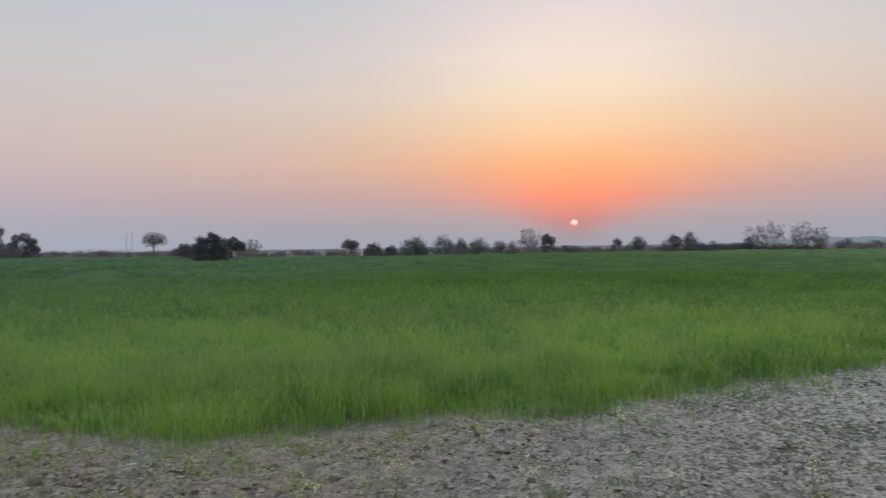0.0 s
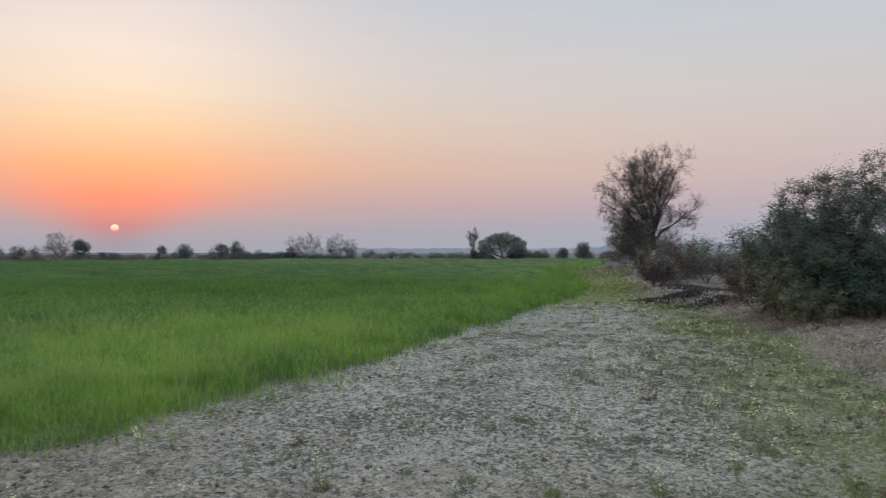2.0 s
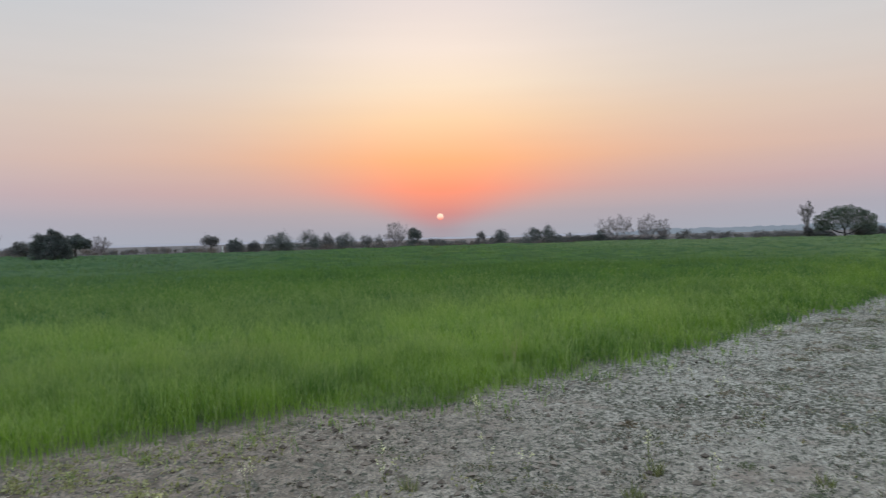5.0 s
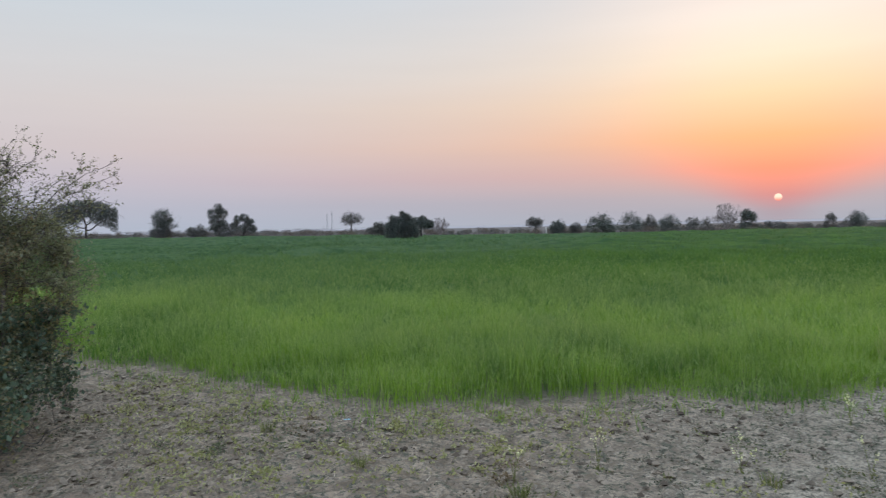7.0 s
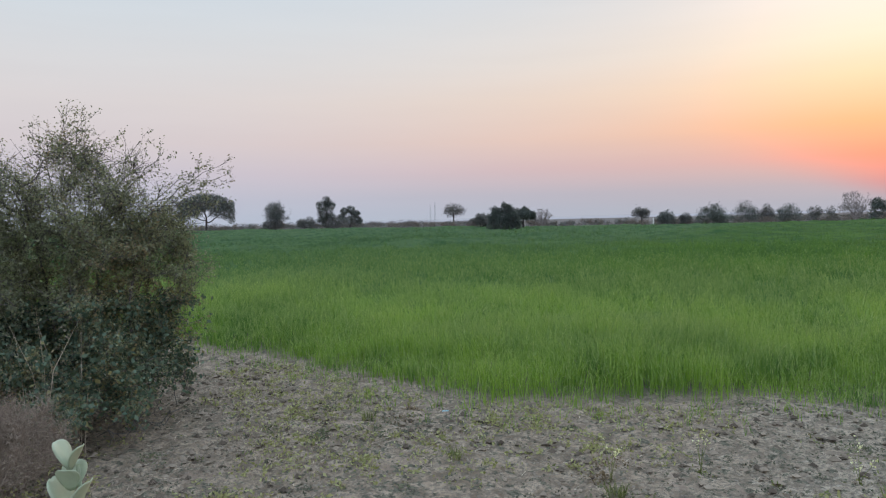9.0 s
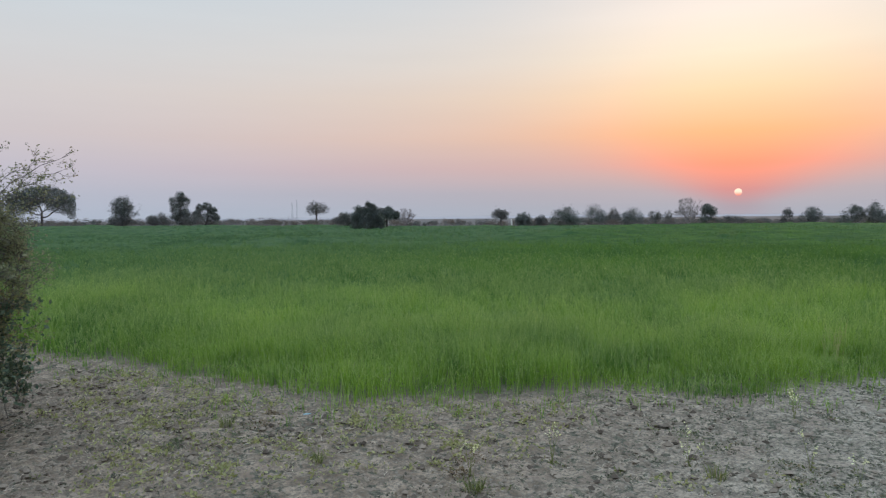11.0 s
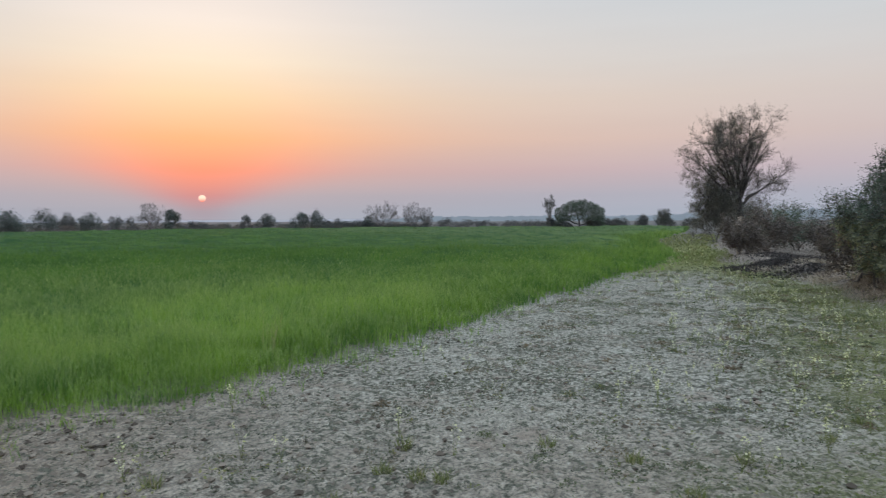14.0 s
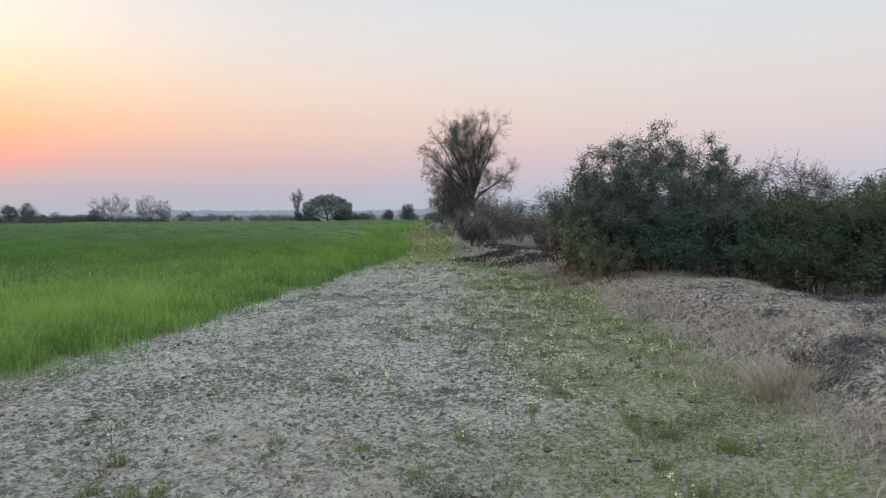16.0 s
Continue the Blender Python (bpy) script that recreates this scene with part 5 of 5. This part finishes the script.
def make_low_weeds():
    rng = np.random.default_rng(12)
    # moss-like flecks: flat cushions of tiny leaves
    x, y = scatter(rng, 22000, -6, 15, 1.5, 15)
    side = path_side(x, y)
    r = np.hypot(x, y)
    keep = ~inside(FIELD, x, y) & (side > -0.3) & (r < 15) & (r > 2.2)
    keep &= rng.uniform(size=len(x)) < (0.25 + 0.6 * smooth(value_noise(x * 2.2, y * 2.2, 51), 0.4, 0.75)) * (1 - 0.5 * smooth(r, 8, 15)) * (0.35 + 0.65 * smooth(x, -1.5, 2.0))
    x, y = x[keep], y[keep]
    k = 20
    cx = np.repeat(x, k) + rng.normal(size=len(x) * k) * np.repeat(rng.uniform(0.02, 0.05, len(x)), k)
    cy = np.repeat(y, k) + rng.normal(size=len(x) * k) * np.repeat(rng.uniform(0.02, 0.05, len(x)), k)
    cz = land(cx, cy) + rng.uniform(0.0, 0.022, len(cx))
    v, f = leaf_cards(rng, np.stack([cx, cy, cz], -1), 0.0085, 0.6, small=True)
    tagged(new("moss_flecks", np_mesh("moss_flecks", v, f, MOSS)), "grey-green moss cushions dotting the crusted soil", "moss", kind="stuff")
    # small rosettes and seedlings, thicker towards the verge
    x, y = scatter(rng, 16000, -6, 24, 1.2, 24)
    side = path_side(x, y)
    r = np.hypot(x, y)
    field = inside(FIELD, x, y)
    close = distance(MARGIN, x, y)
    p = 0.12 + 0.75 * (1 - smooth(side, 0.2, 3.4)) + 0.18 * smooth(value_noise(x * 0.8, y * 0.8, 52), 0.5, 0.8) + 0.25 * (1 - smooth(close, 0.1, 0.8))
    keep = ~field & (side > -0.5) & (r > 2.2) & (rng.uniform(size=len(x)) < p * (0.6 + 0.8 * value_noise(x * 2.0, y * 2.0, 53)))
    x, y = x[keep], y[keep]
    k = 9
    cx, cy = np.repeat(x, k), np.repeat(y, k)
    grow = np.repeat(rng.uniform(0.02, 0.055, len(x)), k)
    cx = cx + rng.normal(size=len(cx)) * grow * 0.8
    cy = cy + rng.normal(size=len(cy)) * grow * 0.8
    cz = land(cx, cy) + rng.uniform(0.1, 1.2, len(cx)) * grow
    v, f = leaf_cards(rng, np.stack([cx, cy, cz], -1), 0.013, 0.4)
    tagged(new("low_weeds", np_mesh("low_weeds", v, f, WEED)), "small green weeds sprinkled over the fallow strip", "weeds", kind="stuff")
    # spreading mats of fuzzy ground cover, grey-green or turning brown, a hand to an arm wide
    for name, mat, count, label in (("green_mats", MAT_GREEN, 420, "grey-green creeping weeds in loose mats"), ("brown_mats", MAT_BROWN, 130, "creeping weeds turned rusty brown")):
        x, y = scatter(rng, count * 6, -3.5, 17, 1.0, 16)
        side = path_side(x, y)
        r = np.hypot(x, y)
        want = 0.10 + 0.55 * (1 - smooth(side, 0.8, 5.0)) + 0.25 * smooth(value_noise(x * 0.7, y * 0.7, 59), 0.5, 0.8)
        pick = np.where(~inside(FIELD, x, y) & (side > 0.1) & (r > 2.3) & (rng.uniform(size=len(x)) < want))[0][:count]
        k = 110
        wide = np.repeat(rng.uniform(0.05, 0.17, len(pick)), k)
        cx = np.repeat(x[pick], k) + rng.normal(size=len(wide)) * wide * 0.6
        cy = np.repeat(y[pick], k) + rng.normal(size=len(wide)) * wide * 0.6
        high = 0.035 * np.exp(-((cx - np.repeat(x[pick], k)) ** 2 + (cy - np.repeat(y[pick], k)) ** 2) / wide ** 2)
        cz = land(cx, cy) + 0.004 + rng.uniform(0, 1, len(wide)) * (high + 0.012)
        v, f = leaf_cards(rng, np.stack([cx, cy, cz], -1), 0.0095, 0.5, small=True)
        tagged(new(name, np_mesh(name, v, f, mat)), label, "weeds", kind="stuff")
    # yellowing weeds of the western part
    x, y = scatter(rng, 4200, -5, 1.6, 2.0, 6.6)
    keep = ~inside(FIELD, x, y) & (np.hypot(x, y) > 2.5) & (value_noise(x * 1.3, y * 1.3, 54) > 0.36) & (rng.uniform(size=len(x)) < 0.36 * (1 - smooth(x, -0.5, 1.6)))
    x, y = x[keep], y[keep]
    k = 16
    cx, cy = np.repeat(x, k), np.repeat(y, k)
    grow = np.repeat(rng.uniform(0.02, 0.065, len(x)), k)
    cx = cx + rng.normal(size=len(cx)) * grow
    cy = cy + rng.normal(size=len(cy)) * grow
    cz = land(cx, cy) + rng.uniform(0.1, 1.3, len(cx)) * grow
    v, f = leaf_cards(rng, np.stack([cx, cy, cz], -1), 0.014, 0.5)
    tagged(new("yellow_weeds", np_mesh("yellow_weeds", v, f, YELLOW_WEED)), "yellowing low weeds on brown soil near the corner", "weeds", kind="stuff")
    # fine grass of the verge
    x, y = scatter(rng, 190000, 2, 26, -1, 24)
    side = path_side(x, y)
    wav = (value_noise(x * 0.9, y * 0.9, 55) - 0.5) * 1.2
    r = np.hypot(x, y)
    keep = (side > -0.6) & ~inside(FIELD, x, y) & (rng.uniform(size=len(x)) < (1 - smooth(side + wav, 0.1, 1.9)) * (0.15 + 0.85 * value_noise(x * 2.6, y * 2.6, 56)) * (1 - 0.6 * smooth(r, 9, 22)))
    x, y = x[keep], y[keep]
    v, f, t = blades(rng, x, y, land(x, y), rng.uniform(0.03, 0.10, len(x)), 0.0035 + 0.0006 * np.hypot(x, y), 0.9)
    tagged(new("verge_grass", np_mesh("verge_grass", v, f, WEED)), "thin yellow-green grass along the foot of the bank", "grass", kind="stuff")
    # taller weeds, many in yellow bloom, where the strip runs out towards the tall tree
    for name, mat, count, tall, label in (("far_weeds", WEED, 34000, 0.17, "rank yellow-green weeds at the far end of the strip"), ("far_blossom", YELLOW_WEED, 5000, 0.24, "yellow blossoms over weeds at the far end of the strip")):
        x, y = scatter(rng, count, 15, 52, 16, 54)
        side = path_side(x, y)
        r = np.hypot(x, y)
        keep = ~inside(FIELD, x, y) & (side > -0.4) & (r > 23) & (r < 70) & (rng.uniform(size=count) < smooth(r + 10 * value_noise(x * 0.5, y * 0.5, 57), 23, 40) * (0.25 + 0.75 * value_noise(x * 0.9, y * 0.9, 58)))
        x, y = x[keep], y[keep]
        v, f, t = blades(rng, x, y, land(x, y) - 0.01, rng.uniform(0.4, 1.0, len(x)) * tall, 0.0009 * np.hypot(x, y), 0.6)
        tagged(new(name, np_mesh(name, v, f, mat)), label, "weeds", kind="stuff")
    # loose clods: squashed, uneven eight-faced lumps
    x, y = scatter(rng, 42000, -7, 13, 1.2, 12)
    r = np.hypot(x, y)
    keep = ~inside(FIELD, x, y) & (path_side(x, y) > -0.2) & (r > 2.0) & (r < 12) & (rng.uniform(size=len(x)) < (0.25 + 0.75 * (1 - smooth(x, -1.0, 2.0))) * (1 - 0.7 * smooth(r, 6, 12)))
    x, y = x[keep], y[keep]
    k = len(x)
    size = 0.007 + 0.024 * rng.uniform(0, 1, k) ** 2.5
    corners = np.array([(1, 0, 0), (0, 1, 0), (-1, 0, 0), (0, -1, 0), (0, 0, 1), (0, 0, -1)], float)
    v = corners[None] * rng.uniform(0.6, 1.3, (k, 6, 1)) * size[:, None, None] * np.array([1.2, 1.2, 0.7])
    a = rng.uniform(0, 6.28, k)
    v = np.stack([v[..., 0] * np.cos(a)[:, None] - v[..., 1] * np.sin(a)[:, None], v[..., 0] * np.sin(a)[:, None] + v[..., 1] * np.cos(a)[:, None], v[..., 2]], -1)
    v = v + np.stack([x, y, land(x, y) + 0.012], -1)[:, None]
    tri = np.array([(0, 1, 4), (1, 2, 4), (2, 3, 4), (3, 0, 4), (1, 0, 5), (2, 1, 5), (3, 2, 5), (0, 3, 5)])
    f = (np.arange(k)[:, None, None] * 6 + tri[None]).reshape(-1, 3)
    tagged(new("soil_clods", np_mesh("soil_clods", v.reshape(-1, 3), f, CLOD)), "loose crumbs of dry brown soil", "soil clods", kind="stuff")
    # matted dead stems round the milkweed and the western bush
    x, y = scatter(rng, 26000, -5.2, -0.4, 0.6, 4.4)
    r = np.hypot(x, y)
    near = 1 - smooth(np.hypot(x + 3.2, y - 2.2) + 0.8 * (value_noise(x * 1.7, y * 1.7, 65) - 0.5), 0.7, 2.3)
    keep = (r > 1.2) & (rng.uniform(size=len(x)) < near * 0.6)
    x, y = x[keep], y[keep]
    v, f, t = blades(rng, x, y, land(x, y) + rng.uniform(0, 0.02, len(x)), rng.uniform(0.008, 0.035, len(x)), np.full(len(x), 0.0028), 3.2)
    tagged(new("dry_litter", np_mesh("dry_litter", v, f, DRYWEED)), "matted pinkish-brown dead stems on the soil", "litter", kind="stuff")
    # dead stalks on the soil
    x, y = scatter(rng, 22000, -6, 12, 1.5, 12)
    keep = ~inside(FIELD, x, y) & (path_side(x, y) > 0) & (np.hypot(x, y) > 2.2) & (rng.uniform(size=len(x)) < 0.2 + 0.6 * (1 - smooth(x, -2.5, 1.5)))
    x, y = x[keep], y[keep]
    a = rng.uniform(0, 2 * math.pi, len(x))
    reach = rng.uniform(0.015, 0.06, len(x))
    p0 = np.stack([x, y, land(x, y) + 0.012], -1)
    p1 = p0 + np.stack([np.cos(a) * reach, np.sin(a) * reach, rng.uniform(0, 0.02, len(x))], -1)
    v, f = prisms(p0, p1, np.full(len(x), 0.0022), np.full(len(x), 0.0014))
    tagged(new("straw_litter", np_mesh("straw_litter", v, f, STRAW)), "broken straw bits lying on the soil", "straw", kind="stuff")


CLOD = plain_material("clod", (0.085, 0.067, 0.054), (0.34, 0.28, 0.225), 3.0, 0.95)
MAT_GREEN = leaf_material("creeping_weed_leaf", (0.09, 0.108, 0.07), (0.205, 0.23, 0.145), (0.24, 0.20, 0.13), 0.3, through_light=0.3)
MAT_BROWN = leaf_material("rusty_weed_leaf", (0.115, 0.085, 0.058), (0.27, 0.20, 0.13), through_light=0.2)
MOSS = leaf_material("moss", (0.075, 0.082, 0.066), (0.19, 0.20, 0.155), (0.27, 0.22, 0.17), 0.3)
make_low_weeds()


def flowering_weed(seed):
    """Thin stalks with pale yellow blossoms over a few leaves."""
    rng = np.random.default_rng(seed)
    thing = tagged(new("flowering_weed"), "thin wild weed with pale yellow blossoms", "weed", "flowering weeds on the fallow strip")
    stalks, leaves, blossoms = [], [], []
    for i in range(int(rng.integers(2, 5))):
        h = rng.uniform(0.12, 0.26)
        s = np.linspace(0, 1, 5)
        b = rng.normal(size=2) * 0.05
        path = np.stack([b[0] * s ** 1.4, b[1] * s ** 1.4, h * s], -1)
        stalks.append(tube(path, 0.0022 - 0.0012 * s, 4))
        t = rng.uniform(0.03, 0.6, 5)
        leaves.append(np.stack([b[0] * t, b[1] * t, h * t], -1) + rng.normal(size=(5, 3)) * 0.008)
        t = rng.uniform(0.72, 1.03, 8)
        blossoms.append(np.stack([b[0] * t, b[1] * t, h * t], -1) + rng.normal(size=(8, 3)) * 0.008)
    part("stalk", np_mesh("weed_stalk", *joined(stalks), WEED), thing)
    low = rng.normal(size=(14, 3)) * (0.03, 0.03, 0.0) + (0, 0, 0.012)
    c = np.concatenate(leaves + [low])
    c[:, 2] = np.abs(c[:, 2])
    part("foliage", np_mesh("weed_leaves", *leaf_cards(rng, c, 0.011, 0.35), WEED), thing)
    part("blossom", np_mesh("weed_blossom", *leaf_cards(rng, np.concatenate(blossoms), 0.0072, 0.85), PETAL), thing, "pale yellow blossom")
    return thing


def plant_weeds():
    rng = np.random.default_rng(77)
    kinds = [flowering_weed(500 + i) for i in range(7)]
    spots = []
    while len(spots) < 230:
        x, y = rng.uniform(1.0, 26), rng.uniform(0.8, 26)
        side = float(path_side(np.array([x]), np.array([y]))[0])
        r = math.hypot(x, y)
        if inside(FIELD, np.array([x]), np.array([y]))[0] or r < 3.3 or not 0.25 < side < 6:
            continue
        want = 0.9 if side < 3.2 and r > 6.0 else 0.25 if side < 2.6 and r > 4.2 else 0.04
        if rng.uniform() < want * (1.0 if r < 16 else 0.5):
            spots.append((x, y))
    spots += [(2.36, 4.59), (3.93, 3.03), (-0.63, 3.95), (2.5, 4.0), (1.5, 4.4), (0.6, 4.5), (-0.2, 4.3)]
    for i, (x, y) in enumerate(spots):
        at = Matrix.Translation((x, y, ground_z(x, y) - 0.005)) @ Matrix.Rotation(rng.uniform(0, 6.28), 4, "Z")
        if i < len(kinds):
            kinds[i].matrix_basis = at
        else:
            copy_thing(kinds[i % len(kinds)], at)


plant_weeds()
for i, (gx, gy) in enumerate(((-0.55, 3.75), (0.15, 3.6), (-1.6, 3.9), (0.75, 4.3), (-2.6, 4.4), (1.6, 3.6), (5.1, 2.2), (5.3, 2.6), (4.9, 3.2), (4.3, 1.6),
                              (4.55, 1.96), (3.41, 2.87), (5.07, 2.43), (4.1, 3.15), (3.49, 3.46), (5.5, 3.38), (5.12, 1.8), (2.16, 3.76), (2.28, 3.67), (3.16, 3.94), (2.01, 3.95), (2.3, 4.35))):
    grass_clump("grass_tuft", gx, gy, 60, 0.11, 0.005, 0.7, WEED, "small fresh green grass tuft on bare soil", "grass tuft", 430 + i, 0.05, "grass tufts on the fallow strip")
for i, (gx, gy) in enumerate(((2.05, 7.75), (2.15, 7.95))):
    grass_clump("wild_oat", gx, gy, 16, 0.62, 0.007, 0.25, YELLOW_WEED, "pale wild oat stalks above the wheat", "wild oat", 445 + i, 0.06)


# ---- the dry bank ----
def make_bank():
    rng = np.random.default_rng(21)
    x, y = scatter(rng, 620000, 3.5, 18, -2, 15)
    side = path_side(x, y)
    r = np.hypot(x, y)
    wav = (value_noise(x * 1.1, y * 1.1, 61) - 0.5) * 1.0
    cover = smooth(-side + wav * 0.6, 0.0, 0.5) * (0.15 + 0.85 * smooth(value_noise(x * 1.6, y * 1.6, 62), 0.25, 0.6)) * (1 - 0.55 * smooth(r, 7, 17)) * (1 - smooth(-side, 4.0, 6.0))
    for cx, cy, sx, sy, count, high in BURNT_AND_SHADE:
        cover = cover * smooth(((x - cx) / sx) ** 2 + ((y - cy) / sy) ** 2, 0.2, 0.9)
    keep = (side < 0.3) & (rng.uniform(size=len(x)) < cover)
    x, y = x[keep], y[keep]
    r = np.hypot(x, y)
    h = rng.uniform(0.025, 0.11, len(x)) * (0.4 + 1.3 * value_noise(x * 2.2, y * 2.2, 63))
    v, f, t = blades(rng, x, y, land(x, y) + 0.02 + 0.05 * value_noise(x * 5, y * 5, 64), h, 0.0014 + 0.00042 * r, 1.9)
    tagged(new("dry_grass", np_mesh("dry_grass", v, f, STRAW)), "matted straw-coloured dry grass on the bank", "dry grass", kind="stuff")
    # burnt stubble in dark patches, those at the hedge foot drawn for its shade
    parts = []
    for cx, cy, sx, sy, count, high in BURNT_AND_SHADE:
        px, py = cx + rng.normal(size=count) * sx * 0.6, cy + rng.normal(size=count) * sy * 0.6
        lift = high * np.exp(-((px - cx) / sx) ** 2 - ((py - cy) / sy) ** 2) * rng.uniform(0.1, 1, count)
        p0 = np.stack([px, py, land(px, py) + lift * 0.5], -1)
        p1 = p0 + rng.normal(size=(count, 3)) * 0.05 + np.array([0, 0, 0.015])
        parts.append(prisms(p0, p1, np.full(count, 0.0035), np.full(count, 0.002), 1))
        v, f = leaf_cards(rng, np.stack([px, py, land(px, py) + lift * 0.4 + 0.03], -1), 0.03, 0.6)
        parts.append((v, f))
    v, f = joined(parts)
    tagged(new("stubble_and_shade", np_mesh("stubble_and_shade", v, f, ASH)), "blackened burnt stubble and ash on the bank, also painting shade along the hedge foot", "burnt stubble", kind="stuff")


make_bank()
grass_clump("grass_tussock", 6.55, 1.98, 1000, 0.42, 0.0024, 1.6, STRAW, "large straw-coloured dry grass tussock on the bank", "grass tussock", 450, 0.22)
grass_clump("grass_tussock", 6.98, 1.85, 700, 0.25, 0.003, 1.3, ASH, "scorched dark grass tussock beside a pale one", "grass tussock", 451, 0.2)
for i, (gx, gy, h) in enumerate(((7.9, 2.9, 0.3), (8.4, 2.3, 0.28), (9.3, 3.4, 0.26), (6.2, 1.6, 0.22), (6.6, 2.6, 0.25), (7.4, 3.3, 0.2), (9.9, 4.6, 0.22), (8.9, 4.1, 0.2), (10.8, 5.4, 0.2), (5.9, 0.9, 0.2))):
    grass_clump("grass_tussock", gx, gy, 300, h * 0.8, 0.0022, 1.3, STRAW, "small straw-coloured dry grass tussock on the bank", "grass tussock", 455 + i, 0.16, "dry tussocks on the bank")
STRAY = random.Random(8)
for i in range(26):
    gx = 13.9 + STRAY.uniform(-0.7, 0.4)
    grass_clump("dry_stalk", gx, 1.5 + 0.28 * i, 9, STRAY.uniform(0.25, 0.5), 0.007, 0.25, STRAW, "thin dry grass stalks before the dark hedge", "dry grass", 480 + i, 0.15, "dry stalks along the hedge")


# ---- litter, post, masts, distant land ----
def litter(x, y):
    rng = np.random.default_rng(3)
    n = 7
    u, w = np.meshgrid(np.linspace(-1, 1, n), np.linspace(-1, 1, n), indexing="ij")
    v = np.stack([u * 0.024, w * 0.018, 0.014 * rng.uniform(size=u.shape)], -1).reshape(-1, 3)
    i, j = np.arange(n - 1)[:, None], np.arange(n - 1)[None]
    f = np.stack([i * n + j, (i + 1) * n + j, (i + 1) * n + j + 1, i * n + j + 1], -1).reshape(-1, 4)
    ob = new("plastic_scrap", np_mesh("plastic_scrap", v, f, PLASTIC))
    ob.location = (x, y, ground_z(x, y) + 0.008)
    ob.modifiers.new("thickness", "SOLIDIFY").thickness = 0.001
    tagged(ob, "crumpled pale blue plastic scrap lying on soil", "litter")


litter(-2.17, 4.82)


def post(x, y):
    thing = tagged(new("marker_post"), "white painted marker post at the wheat's edge", "post")
    thing.location = (x, y, ground_z(x, y))
    bm = bmesh.new()
    bmesh.ops.create_cube(bm, size=1.0, matrix=Matrix.Translation((0, 0, 0.55)) @ Matrix.Diagonal((0.16, 0.16, 1.1, 1)))
    bmesh.ops.bevel(bm, geom=bm.edges[:], offset=0.02, segments=2, affect="EDGES")
    me = bpy.data.meshes.new("post_shaft")
    bm.to_mesh(me)
    bm.free()
    me.materials.append(POST_WHITE)
    part("shaft", me, thing)
    part("cap", np_mesh("post_cap", *tube([(0, 0, 1.1), (0, 0, 1.14), (0, 0, 1.17)], [0.08, 0.075, 0.01], 8), POST_WHITE), thing)


post(-19.3, 94.5)


def mast(x, y, h, seed):
    """Lattice mast: three legs, horizontals and diagonals."""
    thing = tagged(new("radio_mast"), "slender grey lattice mast far off in the haze", "mast", "distant masts")
    thing.location = (x, y, ground_z(x, y) - 1)
    legs = [(0.55 * math.cos(a), 0.55 * math.sin(a)) for a in (0.3, 2.39, 4.49)]
    for lx, ly in legs:
        part("leg", np_mesh("mast_leg", *tube([(lx, ly, 0), (lx * 0.6, ly * 0.6, h * 0.6), (lx * 0.3, ly * 0.3, h)], [0.05, 0.045, 0.035], 5), STEEL), thing)
    p, q = [], []
    for k in range(14):
        z0, z1 = h * k / 14, h * (k + 1) / 14
        for (ax, ay), (bx, by) in zip(legs, legs[1:] + legs[:1]):
            c0, c1 = 1 - 0.7 * k / 14, 1 - 0.7 * (k + 1) / 14
            p.append((ax * c0, ay * c0, z0))
            q.append((bx * c1, by * c1, z1))
    p, q = np.array(p), np.array(q)
    part("lattice", np_mesh("mast_lattice", *prisms(p, q, np.full(len(p), 0.015), np.full(len(p), 0.015)), STEEL), thing)


mast(-197.3, 347.9, 11.5, 1)
mast(-195.0, 349.2, 13.0, 2)


def ridge(name, az0, az1, radius, low, high, seed, mat, label):
    """A long low rise of wooded land far off, with a tree-rough skyline."""
    az = np.arange(az0, az1, 0.06)
    rough = value_noise(az * 0.35, az * 0, seed) * 0.6 + value_noise(az * 1.1, az * 0, seed + 1) * 0.25 + smooth(value_noise(az * 4.5, az * 0, seed + 2), 0.45, 0.9) * 0.28 + smooth(value_noise(az * 2.2, az * 0, seed + 3), 0.6, 0.8) * 0.12
    ends = smooth(az, az0, az0 + 9) * (1 - smooth(az, az1 - 6, az1))
    h = (low + (high - low) * rough) * (0.15 + 0.85 * ends) * (0.55 + 0.45 * smooth(az, 40, 52))
    a = np.radians(az)
    rows = []
    for dr, share in ((-60, 0.0), (-15, 0.8), (0, 1.0), (40, 0.7), (120, 0.0)):
        rows.append(np.stack([(radius + dr) * np.sin(a), (radius + dr) * np.cos(a), h * share - (0.5 if share == 0 else 0)], -1))
    v = np.concatenate(rows)
    n = len(az)
    i, j = np.arange(4)[:, None], np.arange(n - 1)[None]
    f = np.stack([i * n + j, i * n + j + 1, (i + 1) * n + j + 1, (i + 1) * n + j], -1).reshape(-1, 4)
    tagged(new(name, np_mesh(name, v, f, mat, shade=True)), label, "hills", kind="structure")


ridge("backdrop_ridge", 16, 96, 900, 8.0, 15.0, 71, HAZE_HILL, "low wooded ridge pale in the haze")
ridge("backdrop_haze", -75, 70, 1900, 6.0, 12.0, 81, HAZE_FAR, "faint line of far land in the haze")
